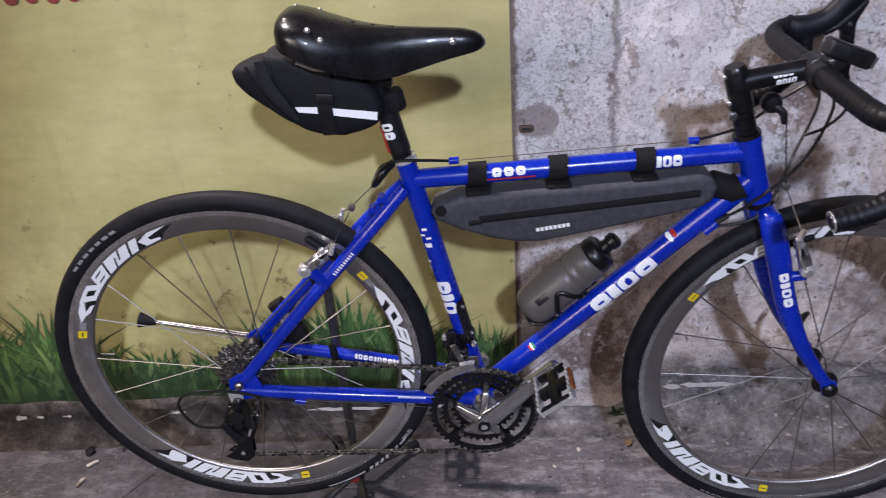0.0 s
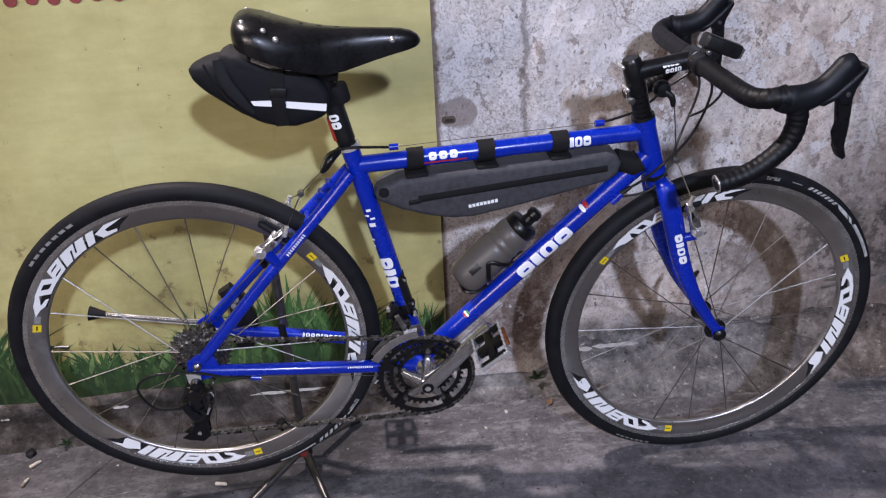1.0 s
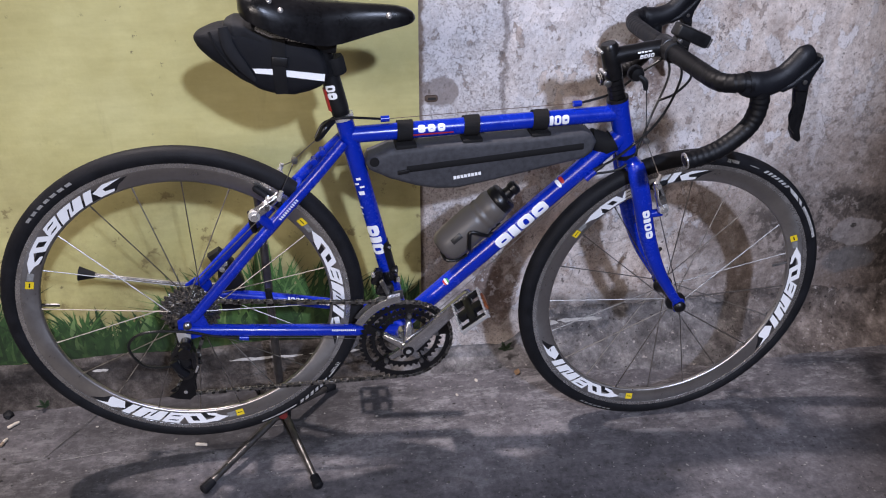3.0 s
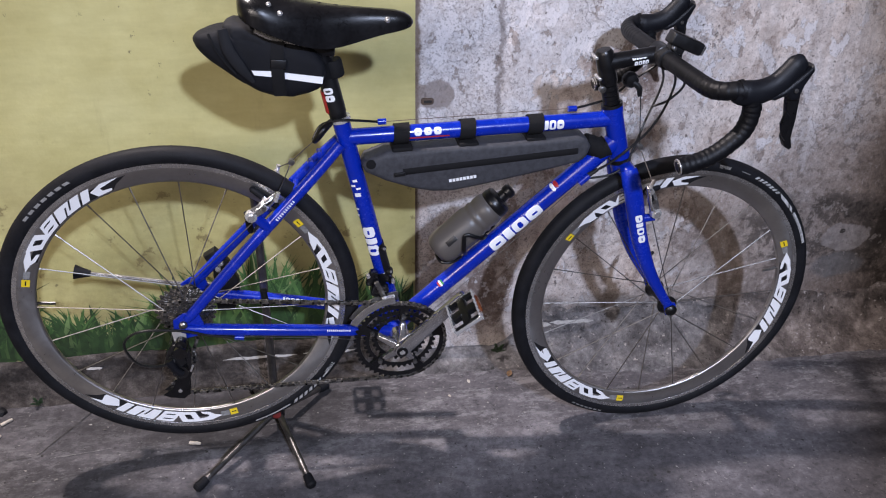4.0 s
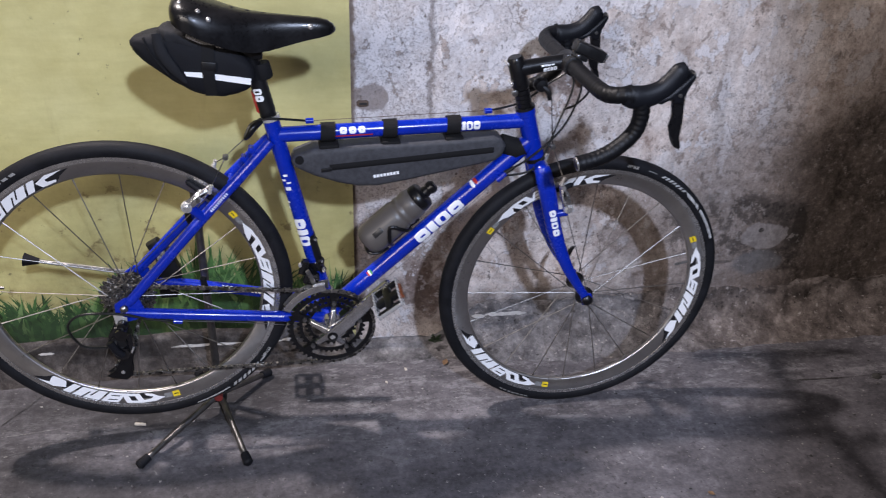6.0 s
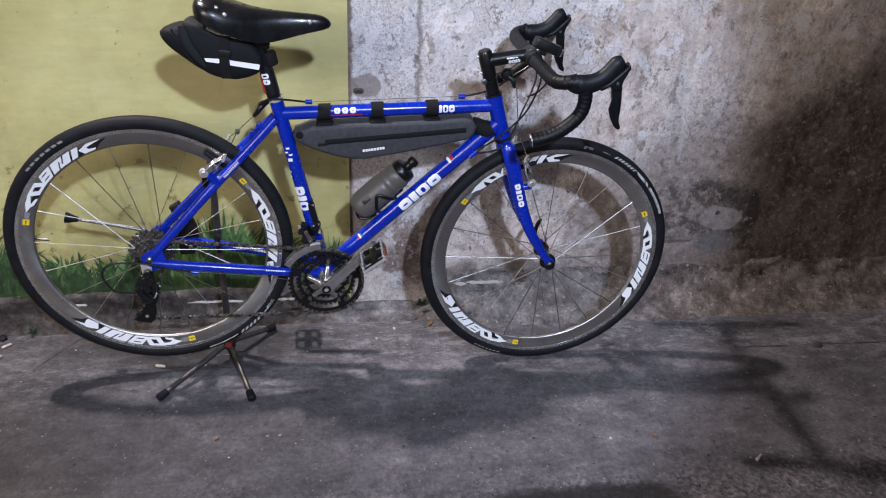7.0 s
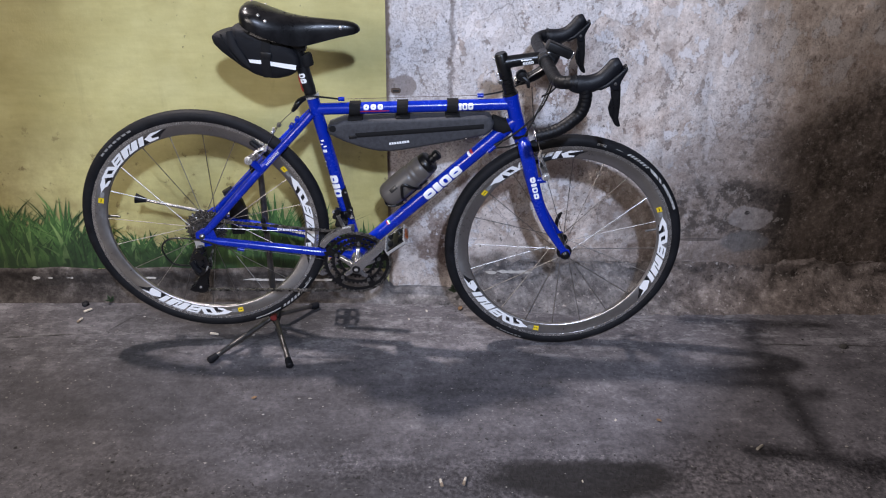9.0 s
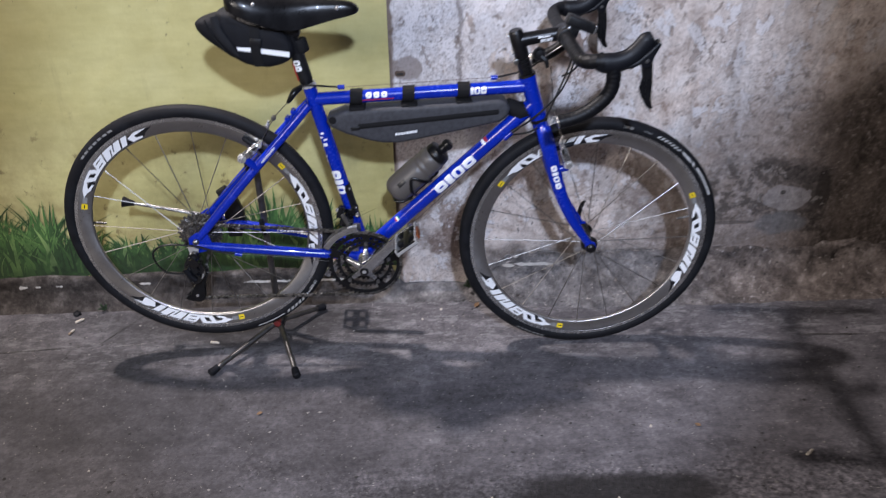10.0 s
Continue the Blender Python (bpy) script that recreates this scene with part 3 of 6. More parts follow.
def slab(outline, y0, y1, bevel=0.0, segs=2, bm=None):
    """A flat outline in x and z, given thickness along y."""
    b = bmesh.new()
    vs = [b.verts.new((x, y0, z)) for x, z in outline]
    f = b.faces.new(vs)
    got = bmesh.ops.extrude_face_region(b, geom=[f])
    bmesh.ops.translate(b, verts=[v for v in got["geom"] if isinstance(v, bmesh.types.BMVert)], vec=(0, y1 - y0, 0))
    if bevel:
        rim_edges = [e for e in b.edges if abs(e.verts[0].co.y - e.verts[1].co.y) < 1e-6]
        bmesh.ops.bevel(b, geom=rim_edges, offset=bevel, segments=segs, affect="EDGES", profile=0.5)
    return b if bm is None else join(bm, b)


def rod(a, b, r, seg=10, bm=None, r_end=None):
    return sweep([a, b], [r, r if r_end is None else r_end], seg, bm)


def top(name, label, category, group="", at=(0, 0, 0)):
    ob = new(name)
    ob.location = at
    ob.empty_display_size = 0.05
    return tagged(ob, label, category, group)


# ---- the setting ----
def wall_y(z):
    return 0.245 + 0.09 * z


def groove(x, z):
    """The open joint in the concrete, ragged, closing towards the ground; a shallow step beside the painted plaster."""
    mid = 0.700 + 0.010 * noise.noise(Vector((0, 4.4, z * 9)))
    deep = 0.014 * max(0.0, min(1.0, (z - 0.42) / 0.2)) * (0.65 + 0.6 * noise.noise(Vector((7.7, 0, z * 16))))
    d = abs(x - mid)
    return deep * max(0.0, 1 - d / 0.018) + 0.004 * (1 if x < mid else 0) + 0.004 * max(0, 1 - max(0, x - 0.5035) / 0.018)


def rough_wall(name, x0, x1, material, label, proud=0.0, amp=0.0015, step=0.03, height=1.12, thick=0.2):
    """A wall that leans back a little, with a slightly uneven face."""
    bm, rugged = bmesh.new(), x1 > 1
    inner0, inner1 = max(x0, -1.5), min(x1, 3.2)
    nx, nz = max(2, int((inner1 - inner0) / step)), int(1.17 / step)
    xs = ([x0] if x0 < inner0 else []) + [inner0 + (inner1 - inner0) * i / nx for i in range(nx + 1)] + ([x1] if x1 > inner1 else [])
    zs = [-0.05 + (height + 0.05) * i / nz for i in range(nz + 1)]
    rows = []
    for z in zs:
        rows.append([bm.verts.new((x + (0.005 * noise.noise(Vector((1.3, 2.2, z * 22))) + 0.003 * noise.noise(Vector((5.3, 2.2, z * 70))) - 0.002 if x == x1 and not rugged else 0), wall_y(z) - proud + (groove(x, z) if rugged else 0) + amp * 2 * noise.noise(Vector((x * 7, 3.1, z * 7))) + amp * noise.noise(Vector((x * 25, 9.1, z * 25))), z)) for x in xs])
    for a, b in zip(rows, rows[1:]):
        for i in range(len(xs) - 1):
            bm.faces.new((a[i], a[i + 1], b[i + 1], b[i]))
    got = bmesh.ops.extrude_face_region(bm, geom=bm.faces[:])
    for v in got["geom"]:
        if isinstance(v, bmesh.types.BMVert):
            v.co.y = wall_y(v.co.z) + thick
    return tagged(part(name, bm, material), label, "wall", kind="structure")


rough_wall("wall_painted", -9.0, 0.503, YWALL, "yellow painted plaster wall with grime, low shade painted in, and a grass mural", 0.006, 0.0012)
rough_wall("wall_concrete", 0.480, 9.0, PWALL, "bare concrete wall, whitewash peeling, black mould", 0.0, 0.003, 0.016)


def ground():
    xs = [-60, -25, -10, -4, -2] + [-1.2 + 0.025 * i for i in range(165)] + [3.2, 5, 12, 30, 60]
    ys = [-60, -25, -10, -5, -3, -2] + [-1.2 + 0.025 * i for i in range(62)] + [0.5, 2, 10, 60]
    verts, faces = [], []
    for yv in ys:
        for xv in xs:
            near = -1.3 < xv < 3.0 and -1.3 < yv < 0.4
            h = 0.0012 * noise.noise(Vector((xv * 6, yv * 6, 0.3))) + 0.0008 * noise.noise(Vector((xv * 21, yv * 21, 5.3))) if near else 0
            verts.append((xv, yv, h - 0.001))
    w = len(xs)
    for j in range(len(ys) - 1):
        for i in range(w - 1):
            faces.append((j * w + i, j * w + i + 1, (j + 1) * w + i + 1, (j + 1) * w + i))
    me = bpy.data.meshes.new("ground")
    me.from_pydata(verts, [], faces)
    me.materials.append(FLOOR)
    me.polygons.foreach_set("use_smooth", [True] * len(faces))
    return tagged(new("ground", me), "dark worn concrete pavement with stains, painted-in shade and grit", "pavement", kind="structure")


ground()


def smooth(x, lo, hi):
    t = max(0.0, min(1.0, (x - lo) / (hi - lo)))
    return t * t * (3 - 2 * t)


def skirting():
    """A rough cement fillet between wall and pavement: a firm lip under the painted plaster, a crumbling slope along the bare concrete."""
    bm = bmesh.new()
    xs = [-9, -4] + [-1.5 + 0.03 * i for i in range(64)] + [0.42 + 0.011 * i for i in range(255)] + [5, 9]
    rows = []
    for x in xs:
        bare = smooth(x, 0.47, 0.52)
        slope = smooth(x, 0.70, 0.86)
        foot = 0.206 - 0.020 * max(0.0, min(1.0, x)) - 0.058 * smooth(x, 0.62, 1.15)
        topz = 0.108 - 0.078 * bare + 0.095 * slope + (0.010 + 0.012 * slope) * noise.noise(Vector((x * 6, 0, 0))) + (0.004 + 0.010 * slope) * noise.noise(Vector((x * 30, 0, 2)))
        lip = 1 - smooth(x, 0.66, 0.80)
        wall = wall_y(topz)
        firm = [(wall + 0.05, topz + 0.004), (wall - 0.012, topz), (wall - 0.018, topz - 0.008), (wall - 0.020, topz - 0.016)]
        loose = [(wall + 0.05, topz + 0.010), (wall - 0.002, topz), (wall - 0.005, topz - 0.010), (wall - 0.010, topz - 0.022)]
        prof = [(lip * a + (1 - lip) * c, lip * b + (1 - lip) * d) for (a, b), (c, d) in zip(firm, loose)]
        y3, z3 = prof[-1]
        for k in range(1, 8):
            t = k / 8
            sag = 0.010 * math.sin(math.pi * t)
            prof.append((y3 + (foot - y3) * t ** 1.25 + 0.4 * sag, z3 + (0.002 - z3) * t - sag * slope))
        prof += [(foot - 0.004, 0.0005), (foot - 0.016, -0.010)]
        ring = []
        last = len(prof) - 1
        for k, (y, z) in enumerate(prof):
            j = (0.008 + 0.012 * slope) if 1 < k < last else 0.004 if k == 1 else 0
            crumb = j * (noise.noise(Vector((x * 14, k * 0.9, 1))) + 0.55 * noise.noise(Vector((x * 42, k * 1.9, 1))) + 0.35 * noise.noise(Vector((x * 90, k * 3.7, 4))))
            ring.append(bm.verts.new((x, y + 0.7 * crumb, z + 0.6 * crumb * (1 if k < last - 1 else 0.2))))
        rows.append(ring)
    for a, b in zip(rows, rows[1:]):
        for k in range(len(a) - 1):
            bm.faces.new((a[k], b[k], b[k + 1], a[k + 1]))
    return tagged(part("skirting", bm, SKIRT, sharp=60), "dirty cement skirting crumbling along the wall foot", "skirting", kind="structure")


skirting()


def mural():
    """Grass painted on the yellow wall, blade by blade."""
    rng = random.Random(4)
    verts, faces = [], []
    tufts = [(-0.74, 0.27), (-0.66, 0.24), (-0.55, 0.28), (-0.45, 0.17), (-0.31, 0.14), (-0.17, 0.13), (-0.05, 0.20), (0.03, 0.24), (0.13, 0.28), (0.23, 0.26), (0.33, 0.18), (0.43, 0.18)]
    tufts += [(-0.9 - 0.13 * i, 0.2) for i in range(6)]
    for i in range(3600):
        cx, ch = rng.choice(tufts)
        x = min(0.492, rng.gauss(cx, 0.042))
        deep = rng.random()
        h = 0.86 * ch * (0.30 + 0.80 * rng.random() ** 1.2) * (1 - 0.3 * abs(x - cx) / 0.1 if abs(x - cx) < 0.1 else 0.6)
        z0 = 0.105 + 0.05 * deep * rng.random()
        bend, w = rng.gauss(0, 0.42) * h, rng.uniform(0.0030, 0.0118)
        off = 0.0088 + 0.0012 * rng.random()
        base = len(verts)
        steps = 5
        for k in range(steps + 1):
            t = k / steps
            px, pz, ww = x + bend * t * t, z0 + h * t * (1 - 0.18 * t * abs(bend) / max(h, 1e-4)), w * (1 - t) ** 0.7
            px = min(px, 0.497)
            y = wall_y(pz) - off
            verts += [(px - ww, y, pz), (min(px + ww, 0.4985), y, pz)]
        for k in range(steps):
            a = base + 2 * k
            faces.append((a, a + 1, a + 3, a + 2))
    me = bpy.data.meshes.new("mural")
    me.from_pydata(verts, [], faces)
    me.materials.append(GRASS)
    return tagged(new("mural_grass", me), "green grass painted along the foot of the yellow wall", "mural", kind="stuff")


mural()


# ---- the bicycle ----
AXLE, BB, HUB = Vector((0, 0, 0.402)), Vector((0.424, 0, 0.312)), Vector((1.020, -0.015, 0.3435))
bike = top("bicycle", "blue road bicycle with drop bars and deep grey rims", "bicycle")


def steer(z, y=0.0):
    """A point of the steering axis at the height z."""
    return Vector((0.842 - 0.303 * (z - 0.79), y, z))


def wheel_patch(bm, face, a0, a1, r0, r1, slant=0.0, lift=0.0006):
    """A thin print on a turned face, from the angle a0 to a1 in degrees."""
    n = max(2, int(abs(a1 - a0) / 1.5) + 1)
    rings = []
    for i in range(n + 1):
        row = []
        for k in range(3):
            r = r0 + (r1 - r0) * k / 2
            a = radians(a0 + (a1 - a0) * i / n + slant * (k / 2 - 0.5))
            row.append(bm.verts.new((r * math.cos(a), face(r) - lift, r * math.sin(a))))
        rings.append(row)
    for a, b in zip(rings, rings[1:]):
        for k in range(2):
            bm.faces.new((a[k], b[k], b[k + 1], a[k + 1]))
    return bm


def wheel_poly(face, a0, wide, pts, lift):
    """A thin print of any outline; u runs clockwise from a0 over the angle wide, v outwards across the rim."""
    bm = bmesh.new()
    vs = []
    for u, v in pts:
        r, a = 0.2805 + 0.0230 * v, radians(a0 - wide * u)
        vs.append(bm.verts.new((r * math.cos(a), face(r) - lift, r * math.sin(a))))
    bmesh.ops.triangulate(bm, faces=[bm.faces.new(vs)])
    return bm


def rim_face(r):
    return -0.0060 - (r - 0.279) / 0.025 * 0.0062


def tyre_face(r):
    return -math.sqrt(max(1e-6, 0.0172 ** 2 - (r - 0.3270) ** 2))


def wheel(name, centre, yaw, lean, marks, spokes, phase, rear, label):
    hub_r = 0.018 if rear else 0.014
    w = 0.052 if rear else 0.046
    hub = part(name, lathe([(0.006, -w - 0.008), (0.011, -w - 0.006), (0.013, -w + 0.004), (0.022, -w + 0.010), (0.022, -w + 0.014), (hub_r, -w + 0.022), (hub_r - 0.003, 0), (hub_r, w - 0.022),
                            (0.022, w - 0.014), (0.022, w - 0.010), (0.013, w - 0.004), (0.011, w + 0.006), (0.006, w + 0.008)], 28), BLACK, bike, label)
    hub.matrix_world = pose(*centre, lean, 0, yaw)
    # tyre
    prof = [(0.3270 + 0.0172 * math.cos(a), 0.0172 * math.sin(a)) for a in (radians(-150 + 300 * k / 22) for k in range(23))]
    part("tyre", lathe(prof + [(0.312, 0.008), (0.312, -0.008)], 128, True), RUBBER, hub, "black road tyre, worn tread")
    # rim
    half = [(0.3190, -0.0122), (0.3060, -0.0122), (0.3035, -0.0120), (0.2790, -0.0060), (0.2758, -0.0036), (0.2748, 0)]
    prof = half + [(r, -y) for r, y in half[-2::-1]] + [(0.3185, 0.0095), (0.3130, 0.0085), (0.3130, -0.0085), (0.3185, -0.0095)]
    part("rim", lathe(prof, 128, True), RIM, hub, "deep grey aluminium rim")
    for s in (-1, 1):
        part("brake_track", lathe([(0.3165, s * 0.0121), (0.3165, s * 0.0127), (0.3072, s * 0.0127), (0.3072, s * 0.0121)], 128, True), TRACK, hub, "polished braking band")
    # spokes, laced in pairs
    for i in range(spokes):
        side = -1 if i % 2 else 1
        a = 2 * math.pi * i / spokes + radians(phase)
        cross = radians(38 if rear else 22) * (1 if (i // 2) % 2 else -1)
        p = Vector((0.0215 * math.cos(a + cross), side * (w - 0.012), 0.0215 * math.sin(a + cross)))
        q = Vector((0.2755 * math.cos(a), side * 0.002, 0.2755 * math.sin(a)))
        bm = rod(p, q, 0.00112, 6)
        rod(q + (p - q) * 0.045, q, 0.0017, 6, bm)
        part("spoke", bm, SPOKE, hub)
    # rim prints
    for a0 in marks:
        part("yellow_sticker", wheel_patch(bmesh.new(), rim_face, a0 + 1.6, a0 - 1.6, 0.2850, 0.2990), YELLOW, hub, "small yellow sticker")
        part("sticker_bar", wheel_patch(bmesh.new(), rim_face, a0 + 1.0, a0 - 1.0, 0.2910, 0.2930, 0, 0.0010), INK, hub)
        part("decal_backing", wheel_patch(bmesh.new(), rim_face, a0 - 10, a0 - 50.0, 0.2795, 0.2925, 0, 0.0004), INK, hub, "black backing of the rim print")
        part("decal_backing", wheel_poly(rim_face, a0 - 47.0, 14.5, ((0.0, 0.10), (0.55, 0.0), (0.70, 0.45), (1.0, 1.0), (0.55, 0.88), (0.0, 0.80)), 0.0004), INK, hub)
        part("decal_block", wheel_patch(bmesh.new(), rim_face, a0 - 1.9, a0 - 5.4, 0.2865, 0.2975), GREYMARK, hub, "small grey print")
        u = a0 - 5.0
        for wide, gap, kind, slant in ((10.5, -0.6, "wedge", 4), (8.0, 0.7, "ring", 3), (7.0, 0.9, "slit", -3), (11.0, 1.0, "twin", -3), (3.2, 0.8, "bar", -3), (11.5, 1.0, "tail", 0)):
            if kind == "wedge":
                part("decal_block", wheel_poly(rim_face, u, wide, ((0.0, 0.62), (0.42, 0.92), (1.0, 1.0), (0.86, 0.70), (0.62, 0.62), (0.50, 0.42), (0.80, 0.22), (0.86, 0.0), (0.50, 0.10), (0.30, 0.40)), 0.0006), WHITE, hub, "white wedge of the rim print")
            elif kind == "tail":
                part("decal_block", wheel_poly(rim_face, u, wide, ((0.12, 0.0), (0.62, 0.04), (0.66, 0.24), (0.36, 0.32), (0.34, 0.58), (0.62, 0.72), (1.0, 1.0), (0.42, 0.96), (0.0, 0.60)), 0.0006), WHITE, hub, "white wedge of the rim print")
            else:
                part("decal_block", wheel_patch(bmesh.new(), rim_face, u, u - wide, 0.2805, 0.3035, slant), WHITE, hub, "white block of the rim print")
            slots = {"ring": ((0.34, 0.66, 0.2865, 0.2975, 0.5),), "slit": ((0.30, 0.80, 0.2960, 0.2985, 0.4), (0.15, 0.66, 0.2860, 0.2885, 0.4)), "twin": ((0.33, 0.40, 0.2805, 0.2960, 0.9), (0.62, 0.69, 0.2870, 0.3035, 0.9))}.get(kind, ())
            for f0, f1, r0, r1, sl in slots:
                part("decal_slot", wheel_patch(bmesh.new(), rim_face, u - wide * f0, u - wide * f1, r0, r1, slant * sl, 0.0009), INK, hub)
            u -= wide + gap
    # valve
    va = radians(174 if rear else 12)
    bm = rod((0.276 * math.cos(va), 0, 0.276 * math.sin(va)), (0.243 * math.cos(va), 0, 0.243 * math.sin(va)), 0.0032, 8)
    part("valve", bm, BLACK if rear else DULL, hub, "tyre valve stem")
    return hub


rear = wheel("rear_wheel", AXLE, 0, 0, (163.9, -77.7, 37.6), 20, 13.6, True, "rear wheel hub, black")
fwheel = wheel("front_wheel", HUB, -0.6, -0.6, (143.9, 25.2, -100.9), 20, 17.0, False, "front wheel hub, black")


def tyre_print(hub, bars, material, label):
    for a0, a1, r0, r1, slant in bars:
        part("tyre_print", wheel_patch(bmesh.new(), tyre_face, a0, a1, r0, r1, slant), material, hub, label)


tyre_print(rear, [(139 - 3.0 * i, 139 - 3.0 * i - 2.1, 0.3285, 0.3335, 0.4) for i in range(7)], GREYMARK, "small grey lettering bars on the sidewall")
tyre_print(rear, [(-71, -56, 0.3285, 0.3320, 0)] + [(-54 + 2.6 * i, -52.4 + 2.6 * i, 0.3265, 0.3345, -1.5) for i in range(6)] + [(-38, -34, 0.3285, 0.3320, 0)], PALEMARK, "pale printed stripes on the sidewall")
tyre_print(fwheel, [(63 - 1.9 * i, 61.9 - 1.9 * i, 0.3275, 0.3340, -1.2) for i in range(7)] + [(48.8, 43, 0.3275, 0.3340, 2), (42, 40, 0.3275, 0.334, 2), (38.5, 23, 0.3275, 0.3340, 0)], PALEMARK, "pale printed stripes on the sidewall")
tyre_print(fwheel, [(38, 23.5, 0.3285, 0.3300, 0)] + [(-108 - 2.2 * i, -109.5 - 2.2 * i, 0.3285, 0.3325, 0) for i in range(7)] + [(70, 66, 0.3295, 0.3312, 0)], GREYMARK, "small grey lettering bars on the sidewall")


def lettering(name, text, size, m, material, parent, label=""):
    """Raised print in the built-in font."""
    cu = bpy.data.curves.new(name, "FONT")
    cu.body, cu.size, cu.align_x, cu.align_y, cu.extrude = text, size, "CENTER", "CENTER", 0.0002
    scrap = bpy.data.objects.new(name, cu)
    me = bpy.data.meshes.new_from_object(scrap)
    bpy.data.objects.remove(scrap)
    ob = new(name, me)
    ob.parent = parent
    ob.matrix_local = m
    me.materials.append(material)
    if label:
        ob["label"] = label
    return ob


def on_tyre(a, r, turn):
    """A flat place on the sidewall; turn 90 reads clockwise, -90 the other way."""
    p = Vector((r * math.cos(radians(a)), tyre_face(r) - 0.0008, r * math.sin(radians(a))))
    return Matrix.Translation(p) @ Matrix.Rotation(radians(-(a - turn)), 4, "Y") @ Matrix.Rotation(radians(90), 4, "X")


lettering("size_print", "700x32", 0.0105, on_tyre(-33, 0.3285, -90), PALEMARK, rear, "tyre size in pale print")
lettering("size_print", "700x32", 0.0095, on_tyre(77, 0.3300, -90), PALEMARK, fwheel, "tyre size in pale print")

# frame
frame_mesh = sweep([BB + Vector((0.004, 0, -0.01)), (0.3205, 0, 0.784)], [0.0165, 0.0165], 20)
sweep([(0.333, 0, 0.750), (0.845, 0, 0.768)], [0.0158, 0.0158], 20, frame_mesh)
sweep([(0.424, 0, 0.318), (0.858, 0, 0.722)], [0.0190, 0.0190], 20, frame_mesh)
sweep([steer(0.688), steer(0.792)], [0.0195, 0.0195], 22, frame_mesh)
sweep([steer(0.686), steer(0.698)], [0.0215, 0.0215], 22, frame_mesh)
sweep([steer(0.783), steer(0.795)], [0.0210, 0.0210], 22, frame_mesh)
lathe([(0.0195, -0.036), (0.0205, -0.034), (0.0205, 0.034), (0.0195, 0.036)], 24, bm=frame_mesh, centre=BB)
part("main_frame", frame_mesh, BLUE, bike, "glossy blue steel frame")
for s in (-1, 1):
    part("seat_stay", sweep(sample([(0.318, s * 0.016, 0.742), (0.262, s * 0.030, 0.683), (0.150, s * 0.044, 0.566), (0.040, s * 0.060, 0.446), (0.008, s * 0.064, 0.412)], 6), [0.0105, 0.0112, 0.0114, 0.0110, 0.0095], 16), BLUE, bike)
    part("chain_stay", sweep(sample([(0.418, s * 0.028, 0.316), (0.340, s * 0.040, 0.334), (0.180, s * 0.055, 0.362), (0.030, s * 0.064, 0.386), (-0.004, s * 0.064, 0.392)], 6), [0.0122, 0.0125, 0.0122, 0.0112, 0.0095], 16), BLUE, bike)
    part("dropout", slab([(-0.020, 0.385), (-0.018, 0.412), (0.002, 0.426), (0.030, 0.428), (0.040, 0.392), (0.022, 0.372), (-0.006, 0.366)], s * 0.0615, s * 0.0665, 0.001), BLUE, bike)
    part("axle_nut", lathe([(0.003, s * 0.066), (0.0080, s * 0.067), (0.0080, s * 0.072), (0.005, s * 0.075), (0.002, s * 0.076)], 18, centre=AXLE), DULL, bike)
part("stay_bridge", rod((0.232, -0.034, 0.652), (0.232, 0.034, 0.652), 0.007, 12), BLUE, bike)
for x, z in ((0.278, 0.726), (0.262, 0.708)):
    part("cable_hanger", lathe([(0.003, -0.010), (0.0058, -0.009), (0.0058, 0.009), (0.003, 0.010)], 12, centre=(x, -0.012, z)), BLUE, bike)
part("seat_clamp", sweep([(0.3208, 0, 0.7825), (0.3190, 0, 0.7915)], [0.0192, 0.0188], 22), BRIGHT, bike, "silver seat clamp ring")
bm = sweep(sample([(0.303, -0.006, 0.783), (0.288, -0.024, 0.776), (0.278, -0.026, 0.762), (0.270, -0.020, 0.752)], 5), [0.006, 0.0075, 0.006, 0.0045], 10)
part("clamp_lever", bm, BLACK, bike, "black quick release lever")

# fork
bm = sweep([steer(0.680), steer(0.660)], [0.0205, 0.0205], 20)
sweep([steer(0.669, y) + Vector((0.004, 0, -0.12 * abs(y))) for y in (-0.051, -0.048, -0.042, -0.03, 0, 0.03, 0.042, 0.048, 0.051)], [0.004, 0.010, 0.0150, 0.0172, 0.0175, 0.0172, 0.0150, 0.010, 0.004], 18, bm)
part("fork_crown", bm, BLUE, bike)
for s in (-1, 1):
    path = sample([steer(0.674, s * 0.036) + Vector((0.003, 0, 0)), steer(0.650, s * 0.043) + Vector((0.003, 0, 0)), (0.902, s * 0.047, 0.600), (0.925, s * 0.050, 0.520), (0.958, s * 0.052 - 0.006, 0.441), (0.993, s * 0.053 - 0.009, 0.384), (1.018, s * 0.053 - 0.011, 0.349)], 7)
    part("fork_blade", sweep(path, [0.0165, 0.0195, 0.0192, 0.0172, 0.0138, 0.0110, 0.0095], 18, flat=0.74), BLUE, bike)
    part("fork_tip", slab([(1.004, 0.352), (1.014, 0.364), (1.030, 0.358), (1.036, 0.342), (1.030, 0.328), (1.012, 0.328)], s * 0.050 - 0.011, s * 0.056 - 0.011, 0.001), BLUE, bike)
    part("axle_nut", lathe([(0.003, s * 0.055), (0.0125, s * 0.0555), (0.0130, s * 0.062), (0.008, s * 0.067), (0.004, s * 0.068)], 18, centre=(1.020, -0.012, 0.3435)), BLACK, bike)
part("release_lever", sweep(sample([(1.016, 0.066, 0.345), (1.015, 0.072, 0.372), (1.020, 0.070, 0.398), (1.026, 0.066, 0.410)], 4), [0.005, 0.006, 0.006, 0.003], 8), BLACK, bike, "black quick release lever")

